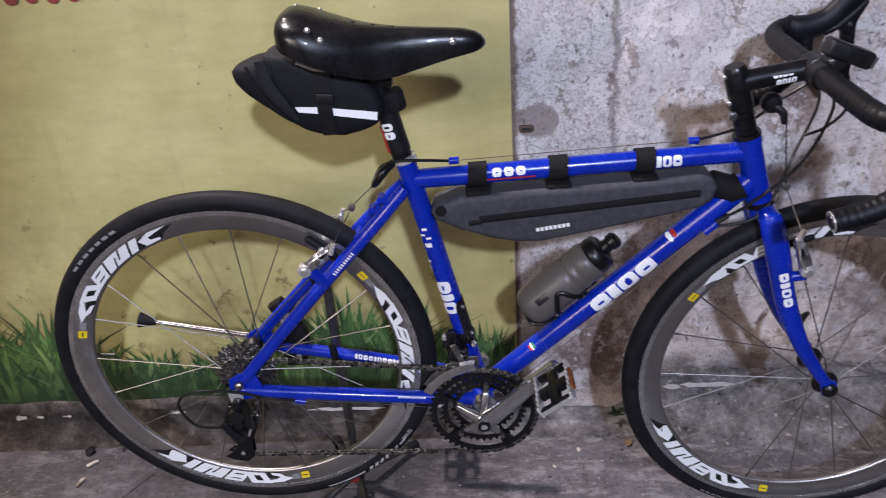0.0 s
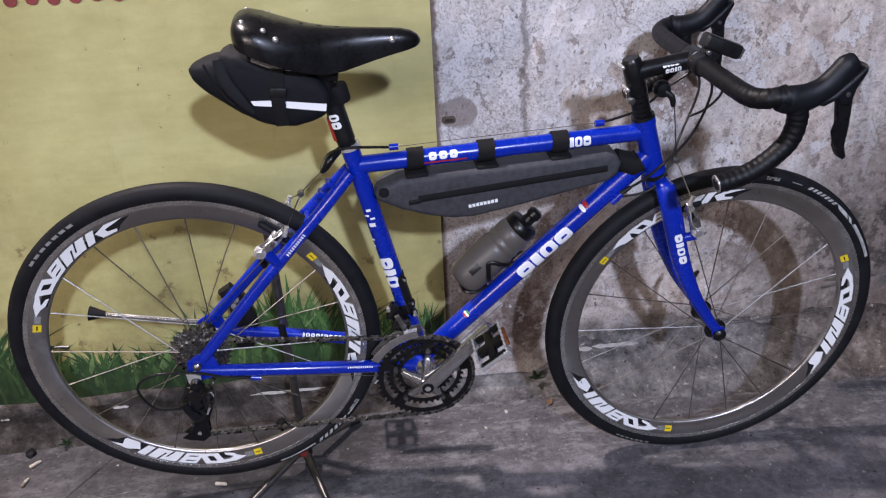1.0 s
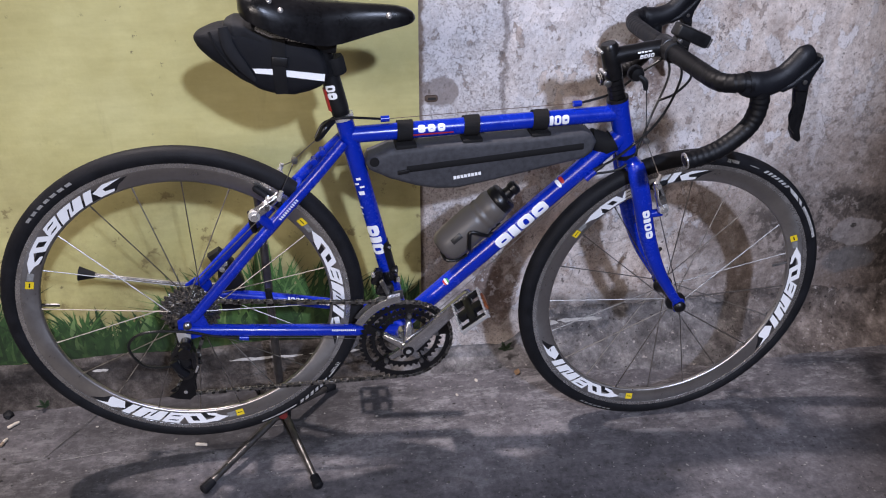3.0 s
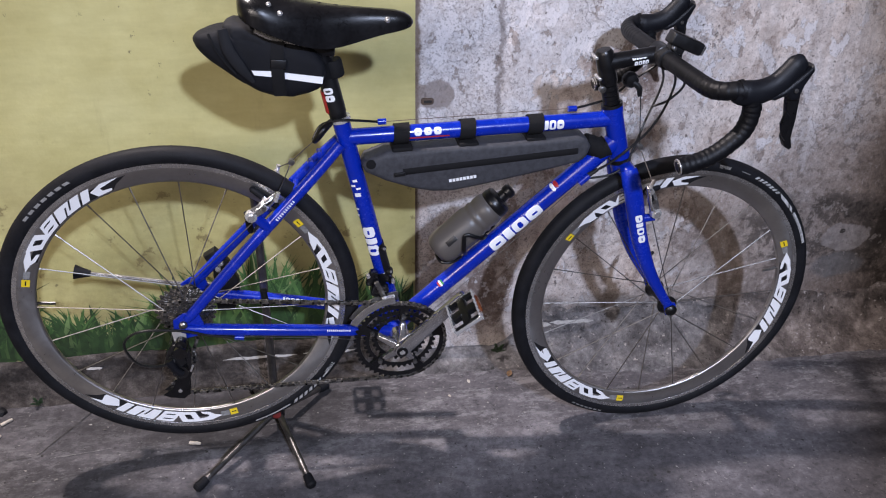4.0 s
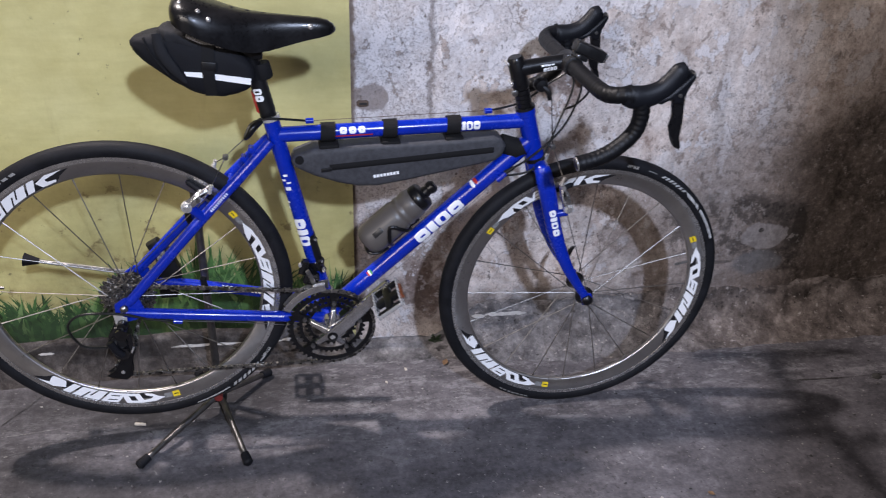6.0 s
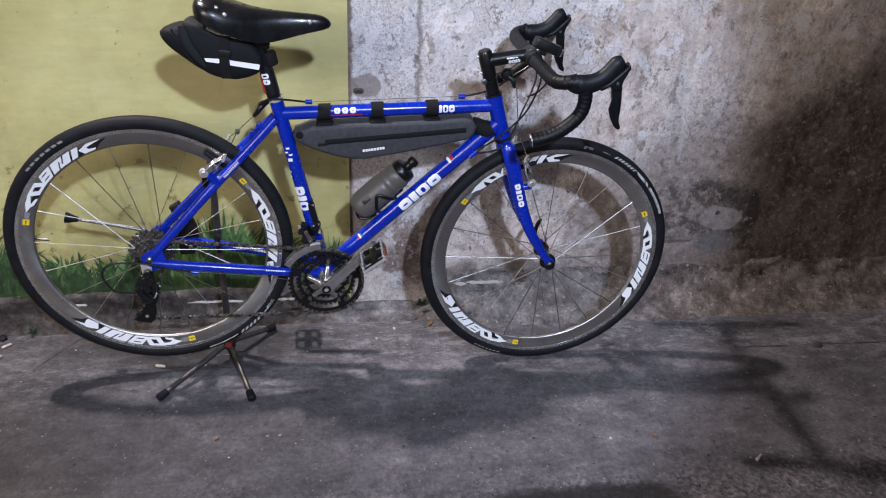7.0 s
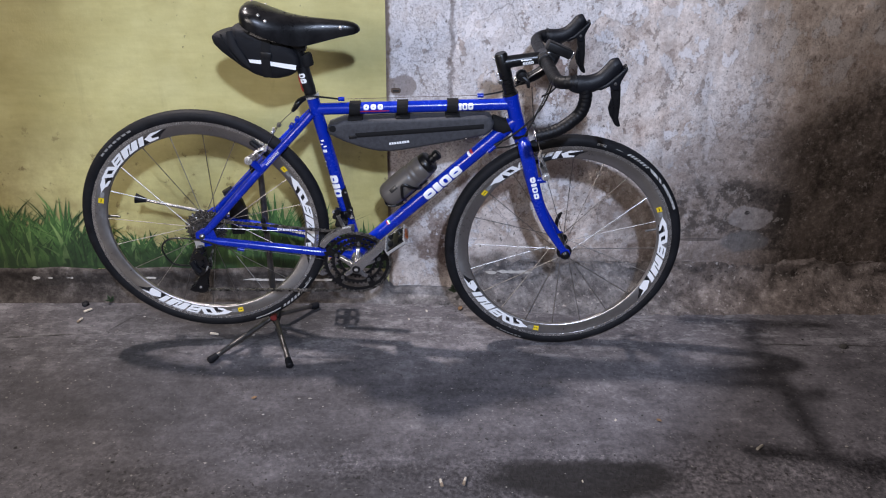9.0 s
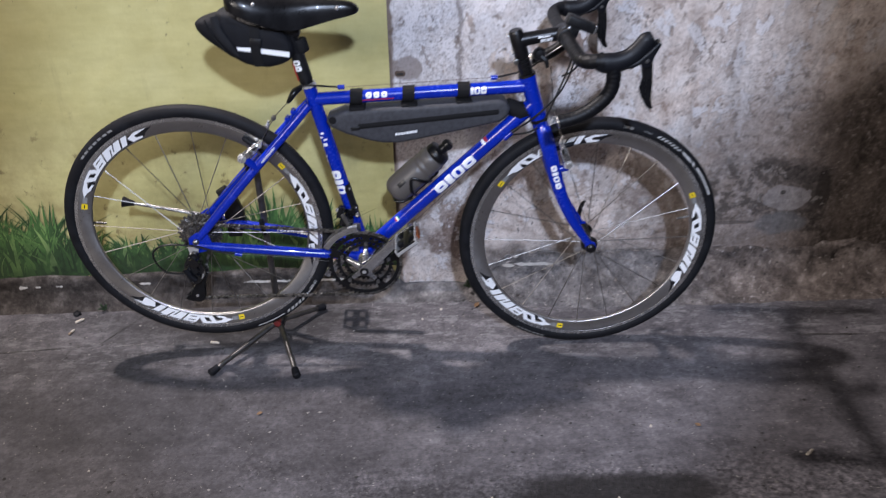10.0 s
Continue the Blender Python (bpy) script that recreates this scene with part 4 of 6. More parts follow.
# seat post and saddle
bm = sweep([(0.3180, 0, 0.785), (0.2905, 0, 0.912)], [0.0160, 0.0155], 20)
part("seat_post", bm, BLACK, bike, "black seat post")
part("post_band", sweep([(0.3148, 0, 0.800), (0.3009, 0, 0.864)], [0.0168, 0.0166], 20), PLASTIC, bike)
bm = sweep([(0.3125, 0.001, 0.802), (0.3040, 0.001, 0.842)], [0.0165, 0.0163], 16)
bm.transform(Matrix.Translation((-0.0018, 0.002, 0)))
part("rear_reflector", bm, REDMARK, bike, "red strip on the back of the post")
bm = block((0.050, 0.036, 0.020), pose(0.290, 0, 0.918, 0, 8, 0), 0.004)
part("saddle_clamp", bm, BLACK, bike)
for s in (-1, 1):
    part("saddle_rail", sweep(sample([(0.185, s * 0.040, 0.958), (0.225, s * 0.030, 0.938), (0.290, s * 0.022, 0.928), (0.350, s * 0.014, 0.946), (0.425, s * 0.008, 0.962)], 6), 0.0038, 8), STEEL, bike)


def saddle():
    xs = [0.160, 0.164, 0.172, 0.186, 0.205, 0.228, 0.252, 0.276, 0.300, 0.325, 0.350, 0.375, 0.400, 0.420, 0.436, 0.446, 0.451]
    wide = [0.040, 0.056, 0.068, 0.076, 0.078, 0.074, 0.066, 0.055, 0.045, 0.036, 0.029, 0.025, 0.023, 0.022, 0.018, 0.012, 0.004]
    high = [1.006, 1.015, 1.020, 1.021, 1.016, 1.008, 1.001, 0.995, 0.991, 0.988, 0.986, 0.984, 0.982, 0.980, 0.976, 0.970, 0.963]
    low = [0.988, 0.982, 0.977, 0.971, 0.962, 0.951, 0.940, 0.931, 0.926, 0.927, 0.932, 0.938, 0.944, 0.948, 0.951, 0.954, 0.957]
    bm = bmesh.new()
    n, outer, inner = 18, [], []
    for x, w, h, l in zip(xs, wide, high, low):
        for rings, cut in ((outer, 0.0), (inner, 0.0045)):
            ring = []
            for k in range(n + 1):
                a = math.pi * k / n
                c, s = math.cos(a), math.sin(a)
                yy = math.copysign(abs(c) ** 0.75, c) * (w - cut)
                zz = l + (h - cut - l) * s ** 0.62
                flare = 0.10 * (1 - s) * w
                ring.append(bm.verts.new((x, yy * (1 - 0.10 * (1 - s)) + (flare if c > 0 else -flare) * 0.3, zz)))
            rings.append(ring)
    for rings in (outer, inner):
        for a, b in zip(rings, rings[1:]):
            for k in range(n):
                bm.faces.new((a[k], a[k + 1], b[k + 1], b[k]))
    for a, b, c, d in zip(outer, outer[1:], inner, inner[1:]):
        for k in (0, n):
            bm.faces.new((a[k], b[k], d[k], c[k]))
    for k in range(n):
        bm.faces.new((outer[0][k], outer[0][k + 1], inner[0][k + 1], inner[0][k]))
        bm.faces.new((outer[-1][k], outer[-1][k + 1], inner[-1][k + 1], inner[-1][k]))
    seat = part("saddle", bm, LEATHER, bike, "black leather saddle, shiny and creased", sharp=70)
    for x, y, z, r in ((0.228, -0.0615, 0.991, 0.0048), (0.211, -0.0560, 1.004, 0.0046), (0.180, -0.042, 1.015, 0.0044), (0.211, 0.0560, 1.004, 0.0046), (0.180, 0.042, 1.015, 0.0044), (0.405, -0.0195, 0.968, 0.0056)):
        b = bmesh.new()
        bmesh.ops.create_uvsphere(b, u_segments=12, v_segments=8, radius=r, matrix=Matrix.Translation((x, y, z)))
        part("rivet", b, STEEL, seat, "steel rivet")
    for i in range(3):
        b = bmesh.new()
        bmesh.ops.create_uvsphere(b, u_segments=10, v_segments=6, radius=1, matrix=Matrix.Translation((0.262 + 0.028 * i, 0.004, float(np.interp(0.262 + 0.028 * i, xs, high)) - 0.0006)) @ Matrix.Diagonal((0.006, 0.003, 0.0012, 1)))
        part("air_hole", b, INK, seat)
    return seat


saddle()

# headset, stem, bars
part("headset_cup", sweep([steer(0.795), steer(0.800)], [0.0215, 0.0205], 22), BLACK, bike)
for k in range(4):
    part("spacer", sweep([steer(0.801 + 0.009 * k), steer(0.8092 + 0.009 * k)], [0.0163, 0.0163], 20), BLACK, bike)
part("headset_cup", sweep([steer(0.6785), steer(0.687)], [0.0226, 0.0226], 22), BLACK, bike)
BAR = Vector((0.922, 0, 0.893))
bm = sweep([steer(0.838), steer(0.841), steer(0.898), steer(0.904)], [0.0160, 0.0172, 0.0172, 0.0135], 20)
sweep(sample([steer(0.878), (0.860, 0, 0.886), BAR + Vector((-0.008, 0, 0))], 4), [0.0170, 0.0152, 0.0165], 18, bm)
lathe([(0.017, -0.020), (0.0205, -0.018), (0.0205, 0.018), (0.017, 0.020)], 22, bm=bm, centre=BAR)
stem = part("stem", bm, BLACK, bike, "black handlebar stem")
for z in (0.852, 0.892):
    part("stem_bolt", lathe([(0.0018, -0.014), (0.0032, -0.013), (0.0032, 0.013), (0.0018, 0.014)], 12, centre=steer(z) + Vector((-0.020, -0.002, 0))), STEEL, stem, "steel bolt")
bm = lathe([(0.004, -0.005), (0.0065, -0.004), (0.0065, 0.004), (0.004, 0.005)], 16, centre=steer(0.832) + Vector((-0.018, -0.012, 0)))
part("bell_plate", bm, DULL, stem, "round steel disc")


def ridged(path, r, pitch=0.011):
    """A wound tape: the radius steps up at each turn."""
    d, out = 0.0, []
    for a, b in zip(path, path[1:]):
        out.append(r * (0.955 + 0.075 * ((d / pitch) % 1.0)))
        d += (b - a).length
    return out + [r]


for s in (-1, 1):
    w = s * 0.213 - 0.014
    bars = sample([(0.922, s * 0.030, 0.893), (0.922, s * 0.110 - 0.005, 0.893), (0.924, w - s * 0.040, 0.893), (0.934, w - s * 0.012, 0.896), (0.956, w, 0.900), (0.978, w, 0.892), (0.988, w, 0.868),
                   (0.981, w, 0.829), (0.948, w, 0.795), (0.914, w, 0.777), (0.878, w, 0.768)], 16)
    part("handlebar", sweep(bars, ridged(bars, 0.0155), 16), TAPE, bike, "handlebar wrapped in black tape")
    plug_ob = part("end_plug", sweep([(0.882, w, 0.769), (0.8765, w, 0.7675)], [0.0152, 0.0140], 18), STEEL, bike, "chromed bar end plug")
    part("plug_centre", sweep([(0.878, w, 0.768), (0.8755, w, 0.7673)], [0.0105, 0.0095], 18), BLACK, plug_ob)
    hood = part("brake_hood", sweep(sample([(0.952, w, 0.900), (0.968, w, 0.896), (0.996, w, 0.898), (1.020, w, 0.909), (1.037, w, 0.926), (1.049, w, 0.941), (1.060, w, 0.949)], 6),
                                      [0.0175, 0.0215, 0.0208, 0.0192, 0.0188, 0.0190, 0.0120], 20, flat=0.80), HOOD, bike, "black rubber brake hood")
    part("hood_collar", sweep([(0.957, w, 0.8985), (0.963, w, 0.8990)], [0.0195, 0.0205], 20, flat=0.86), TAPE, hood)
    part("lever_body", slab([(1.000, 0.890), (1.030, 0.902), (1.052, 0.922), (1.074, 0.944), (1.078, 0.934), (1.066, 0.908), (1.062, 0.884), (1.046, 0.884), (1.040, 0.894), (1.020, 0.884)], w - 0.013, w + 0.013, 0.006, 3), HOOD, hood)
    part("brake_lever", slab([(1.042, 0.898), (1.058, 0.918), (1.067, 0.890), (1.071, 0.850), (1.0715, 0.816), (1.0785, 0.797), (1.074, 0.793), (1.064, 0.799), (1.055, 0.815), (1.052, 0.850), (1.047, 0.872)], w - 0.007, w + 0.007, 0.0035, 3), BLACK, hood, "black brake lever")
    part("shift_paddle", slab([(1.046, 0.866), (1.054, 0.858), (1.057, 0.828), (1.058, 0.812), (1.049, 0.822), (1.042, 0.842)], w - 0.011, w - 0.004, 0.002), BLACK, hood, "black shift paddle")
    part("lever_pivot", lathe([(0.002, w - 0.0155), (0.0038, w - 0.015), (0.0038, w + 0.015), (0.002, w + 0.0155)], 10, centre=(1.051, 0, 0.902)), DULL, hood, "steel pivot pin")

# drive train
crank = part("crank_set", lathe([(0.006, -0.094), (0.012, -0.092), (0.0165, -0.088), (0.0165, -0.070), (0.022, -0.062), (0.022, -0.036)], 24, centre=BB), ALLOY, bike, "silver crank set")
ARM = radians(45.2)
tip = BB + Vector((0.170 * math.cos(ARM), -0.088, 0.170 * math.sin(ARM)))


def arm_slab(angle, y0, y1, length, w0, w1):
    d, n = Vector((math.cos(angle), math.sin(angle))), Vector((-math.sin(angle), math.cos(angle)))
    c = Vector((BB.x, BB.z))
    out = []
    for k in range(9):
        a = math.pi / 2 + math.pi * k / 8
        out.append(c + d * math.cos(a) * w0 + n * math.sin(a) * w0)
    for k in range(9):
        a = -math.pi / 2 + math.pi * k / 8
        out.append(c + d * (length + math.cos(a) * w1) + n * math.sin(a) * w1)
    return slab([(p.x, p.y) for p in out], y0, y1, 0.003, 2)


part("crank_arm", arm_slab(ARM, -0.096, -0.080, 0.170, 0.0150, 0.0108), ALLOY, crank, "silver crank arm")
part("crank_arm", arm_slab(ARM + math.pi, 0.078, 0.094, 0.170, 0.0150, 0.0108), ALLOY, crank, "silver crank arm")
part("crank_cap", lathe([(0.0060, -0.0980), (0.0115, -0.0975), (0.0120, -0.094)], 20, centre=BB), BLACK, crank, "black ring round the crank bolt")
part("crank_bolt", lathe([(0.002, -0.0995), (0.0056, -0.0990), (0.0060, -0.095)], 16, centre=BB), STEEL, crank, "bright crank bolt")
SPIDER = [radians(12 + 72 * k) for k in range(5)]
for a in SPIDER:
    d, n = Vector((math.cos(a), math.sin(a))), Vector((-math.sin(a), math.cos(a)))
    c = Vector((BB.x, BB.z))
    bm = slab([tuple(c + d * u + n * v) for u, v in ((0.008, -0.0095), (0.030, -0.0072), (0.050, -0.0058), (0.053, -0.004), (0.053, 0.004), (0.050, 0.0058), (0.030, 0.0072), (0.008, 0.0095))], -0.0740, -0.0605, 0.0030)
    for v in bm.verts:
        v.co.y += 0.42 * max(0.0, math.hypot(v.co.x - BB.x, v.co.z - BB.z) - 0.012) - 0.011
    part("spider_arm", bm, ALLOY, crank, "silver spider arm")
    part("chainring_bolt", lathe([(0.0022, -0.0660), (0.0046, -0.0655), (0.0050, -0.050)], 12, centre=BB + Vector((0.0640 * math.cos(a), 0, 0.0640 * math.sin(a)))), DULL, crank, "dull chainring bolt")


def toothed(radius, teeth, hole, y0, y1, centre, phase=0.0):
    """A sprocket or chainring with teeth and a round opening."""
    bm = bmesh.new()
    n = teeth * 4
    rows = []
    for y in (y0, y1):
        outer, inner = [], []
        for k in range(n):
            a = 2 * math.pi * k / n + phase
            r = radius + (0.0030 if k % 4 == 1 else 0.0022 if k % 4 == 2 else -0.0030)
            outer.append(bm.verts.new((centre[0] + r * math.cos(a), y, centre[2] + r * math.sin(a))))
            inner.append(bm.verts.new((centre[0] + hole * math.cos(a), y, centre[2] + hole * math.sin(a))))
        rows.append((outer, inner))
    (o0, i0), (o1, i1) = rows
    for k in range(n):
        j = (k + 1) % n
        bm.faces.new((o0[k], o0[j], i0[j], i0[k]))
        bm.faces.new((o1[k], i1[k], i1[j], o1[j]))
        bm.faces.new((o0[k], o1[k], o1[j], o0[j]))
        bm.faces.new((i0[k], i0[j], i1[j], i1[k]))
    return bm


part("chainring", toothed(0.0950, 48, 0.0835, -0.0600, -0.0570, BB), BLACK, crank, "large black chainring", smooth=False)
part("chainring", toothed(0.0740, 38, 0.0640, -0.0530, -0.0500, BB), BLACK, crank, "middle black chainring", smooth=False)
part("chainring", toothed(0.0560, 28, 0.0465, -0.0460, -0.0430, BB), BLACK, crank, "small black chainring", smooth=False)
for a in SPIDER:
    d, n = Vector((math.cos(a), math.sin(a))), Vector((-math.sin(a), math.cos(a)))
    c = Vector((BB.x, BB.z))
    part("ring_tab", slab([tuple(c + d * u + n * v) for u, v in ((0.052, -0.007), (0.066, -0.007), (0.087, -0.012), (0.087, 0.012), (0.066, 0.007), (0.052, 0.007))], -0.0595, -0.0505, 0.001), BLACK, crank)
for k in range(8):
    r = 0.024 + 0.0046 * k
    part("sprocket", toothed(r, max(11, int(2 * math.pi * r / 0.0127)), 0.016, -0.0505 + 0.0042 * k, -0.0485 + 0.0042 * k, (0, 0, 0), 0.2 * k), SPROCKET, rear, "worn steel sprocket", smooth=False)
part("lock_ring", lathe([(0.010, -0.054), (0.017, -0.0535), (0.017, -0.050)], 20), BLACK, rear)


def pedal(at, s):
    """A platform pedal: a black body with two windows between toothed alloy plates."""
    m = pose(at.x - 0.003, at.y + s * 0.050, at.z - 0.002, 0, -36, 0)
    bm = block((0.018, 0.084, 0.016), m, 0.005)
    for u, w in ((-0.038, 0.009), (0.0, 0.021), (0.038, 0.009)):
        block((0.055, w, 0.013), m @ Matrix.Translation((0, u, 0)), 0.003, bm)
    body = part("pedal", bm, BLACK, crank, "black and silver platform pedal")
    for e in (-1, 1):
        edge = [(-0.044, -0.006)]
        for k in range(15):
            edge.append((-0.044 + 0.088 * k / 14, 0.0125 if k % 2 else 0.0080))
        edge.append((0.044, -0.006))
        bm = slab(edge, -0.0020, 0.0020)
        bm.transform(m @ Matrix.Translation((e * 0.0295, 0, 0)) @ Matrix.Rotation(radians(90), 4, "Z"))
        part("cage_plate", bm, BRIGHT, body, "silver toothed cage plate", smooth=False)
    for u in (-0.044, 0.044):
        part("cage_end", block((0.058, 0.0028, 0.008), m @ Matrix.Translation((0, u, 0.001)), 0.001), BRIGHT, body, "silver end plate")
    part("pedal_reflector", block((0.005, 0.044, 0.012), m @ Matrix.Translation((0.0335, 0, 0.001)), 0.002), ORANGE, body, "amber reflector")
    part("pedal_axle", rod(at, (at.x, at.y + s * 0.024, at.z), 0.0062, 12), STEEL, body)


pedal(tip, -1)
pedal(BB + Vector((-0.170 * math.cos(ARM), 0.088, -0.170 * math.sin(ARM))), 1)


def chain_path():
    pts = []

    def arc(c, r, a0, a1, n=24):
        for k in range(n + 1):
            a = radians(a0 + (a1 - a0) * k / n)
            pts.append((c[0] + r * math.cos(a), c[1] + r * math.sin(a)))
    arc((BB.x, BB.z), 0.0955, 88, -92)
    arc((-0.031, 0.226), 0.0185, -86, -240, 12)
    arc((-0.012, 0.297), 0.0185, -50, 40, 8)
    arc((AXLE.x, AXLE.z), 0.0380, -40, -268, 20)
    pts.append(pts[0])
    return pts


def chain():
    pts = [Vector(p) for p in chain_path()]
    total = sum((b - a).length for a, b in zip(pts, pts[1:]))
    n = int(total / 0.0127)
    step, out, d, i = total / n, [], 0.0, 0
    for k in range(n):
        want = k * step
        while d + (pts[i + 1] - pts[i]).length < want:
            d += (pts[i + 1] - pts[i]).length
            i += 1
        seg = pts[i + 1] - pts[i]
        out.append(pts[i] + seg * ((want - d) / max(seg.length, 1e-9)))
    bm = bmesh.new()
    for k in range(n):
        a, b = out[k], out[(k + 1) % n]
        mid, ang = (a + b) / 2, math.atan2(b.y - a.y, b.x - a.x)
        t = (mid.x - AXLE.x) / (BB.x - AXLE.x)
        y = -0.040 + (-0.0585 + 0.040) * max(0, min(1, t))
        wide = 0.0034 if k % 2 else 0.0022
        for s in (-1, 1):
            outl = [(mid.x + math.cos(ang) * u - math.sin(ang) * v, mid.y + math.sin(ang) * u + math.cos(ang) * v) for u, v in
                    ((-0.0082, 0), (-0.0066, 0.0040), (-0.002, 0.0028), (0.002, 0.0028), (0.0066, 0.0040), (0.0082, 0), (0.0066, -0.0040), (0.002, -0.0028), (-0.002, -0.0028), (-0.0066, -0.0040))]
            lo = [bm.verts.new((x, y + s * wide - 0.0006, z)) for x, z in outl]
            hi = [bm.verts.new((x, y + s * wide + 0.0006, z)) for x, z in outl]
            bm.faces.new(lo)
            bm.faces.new(hi[::-1])
            for q in range(10):
                bm.faces.new((lo[q], lo[(q + 1) % 10], hi[(q + 1) % 10], hi[q]))
        sweep([(a.x, y - 0.004, a.y), (a.x, y + 0.004, a.y)], 0.0030, 8, bm)
    return part("chain", bm, CHAIN, bike, "oily roller chain", smooth=False)


chain()

# derailleurs
rd = part("rear_derailleur", slab([(-0.026, 0.366), (-0.002, 0.366), (0.006, 0.338), (0.006, 0.300), (-0.006, 0.286), (-0.030, 0.296), (-0.046, 0.314), (-0.040, 0.342)], -0.080, -0.054, 0.006, 3), GLOSS, bike, "black rear derailleur")
part("hanger_bolt", lathe([(0.005, -0.086), (0.010, -0.085), (0.011, -0.064), (0.008, -0.060)], 18, centre=(-0.008, 0, 0.366)), BLACK, rd)
part("parallelogram_link", slab([(-0.034, 0.338), (-0.010, 0.350), (-0.002, 0.322), (-0.026, 0.306)], -0.088, -0.080, 0.002), PLASTIC, rd)
part("hanger_plate", slab([(-0.024, 0.392), (0.004, 0.394), (0.002, 0.370), (-0.010, 0.358), (-0.022, 0.366)], -0.0705, -0.0675, 0.0012), BRIGHT, rd, "bright hanger plate")
part("upper_knuckle", sweep([(-0.010, -0.094, 0.352), (-0.010, -0.064, 0.352)], [0.0130, 0.0145], 18), GLOSS, rd)
part("lower_knuckle", sweep([(-0.016, -0.090, 0.302), (-0.016, -0.058, 0.302)], [0.0150, 0.0165], 18), GLOSS, rd)
part("outer_link", sweep([(-0.034, -0.092, 0.336), (-0.026, -0.094, 0.316), (-0.014, -0.092, 0.300)], [0.0090, 0.0075, 0.0080], 12, flat=0.7), HOOD, rd)
part("cable_clamp", rod((0.004, -0.092, 0.306), (0.010, -0.092, 0.320), 0.0022, 8), STEEL, rd, "bright cable end")
part("derailleur_bolt", lathe([(0.003, -0.092), (0.0055, -0.091), (0.0055, -0.086)], 12, centre=(-0.028, 0, 0.332)), DULL, rd)
for y in (-0.053, -0.036):
    part("pulley_cage", slab([(-0.024, 0.306), (-0.002, 0.306), (0.004, 0.284), (-0.010, 0.250), (-0.012, 0.216), (-0.026, 0.204), (-0.052, 0.210), (-0.066, 0.218), (-0.046, 0.232), (-0.030, 0.262)], y - 0.001, y + 0.001), BLACK, rd)
for c in ((-0.012, 0.297), (-0.031, 0.226)):
    part("jockey_wheel", toothed(0.0165, 11, 0.004, -0.047, -0.043, (c[0], 0, c[1])), PLASTIC, rd, smooth=False)
    part("pulley_bolt", lathe([(0.002, -0.0560), (0.0042, -0.0555), (0.0042, -0.0535)], 10, centre=(c[0], 0, c[1])), STEEL, rd)
part("adjuster_tip", rod((-0.020, -0.085, 0.300), (-0.016, -0.085, 0.286), 0.0020, 8), DULL, rd)


def arc_band(r0, r1, a0, a1, n=10):
    return [(BB.x + r1 * math.cos(a), BB.z + r1 * math.sin(a)) for a in (radians(a0 + (a1 - a0) * k / n) for k in range(n + 1))] + [
        (BB.x + r0 * math.cos(a), BB.z + r0 * math.sin(a)) for a in (radians(a1 + (a0 - a1) * k / n) for k in range(n + 1))]


fd = part("front_derailleur", slab(arc_band(0.1035, 0.1195, 96, 150), -0.069, -0.0655, 0.0010), ALLOY, bike, "steel front derailleur cage")
part("cage_inner", slab(arc_band(0.0980, 0.1195, 92, 150), -0.050, -0.047, 0.001), DULL, fd)
part("cage_bridge", slab(arc_band(0.1180, 0.1210, 96, 108), -0.068, -0.060), BRIGHT, fd)
part("clamp_band", sweep([(0.3972, 0, 0.434), (0.3925, 0, 0.456)], [0.0190, 0.0190], 20), GLOSS, fd)
bm = block((0.034, 0.030, 0.024), pose(0.384, -0.036, 0.430, 0, 20, 0), 0.005)
block((0.018, 0.018, 0.034), pose(0.370, -0.024, 0.452, 0, 18, 0), 0.004, bm)
part("linkage", bm, GLOSS, fd)
part("link_arm", slab([(0.372, 0.458), (0.380, 0.462), (0.396, 0.424), (0.388, 0.418)], -0.056, -0.050, 0.0015), DULL, fd, "steel link arm")
for x, z in ((0.362, 0.464), (0.412, 0.448), (0.398, 0.414)):
    part("link_bolt", rod((x, -0.030, z), (x, -0.040, z), 0.0038, 10), STEEL, fd)
part("linkage_bolt", lathe([(0.002, -0.054), (0.0045, -0.053), (0.0045, -0.048)], 10, centre=(0.388, 0, 0.434)), STEEL, fd)


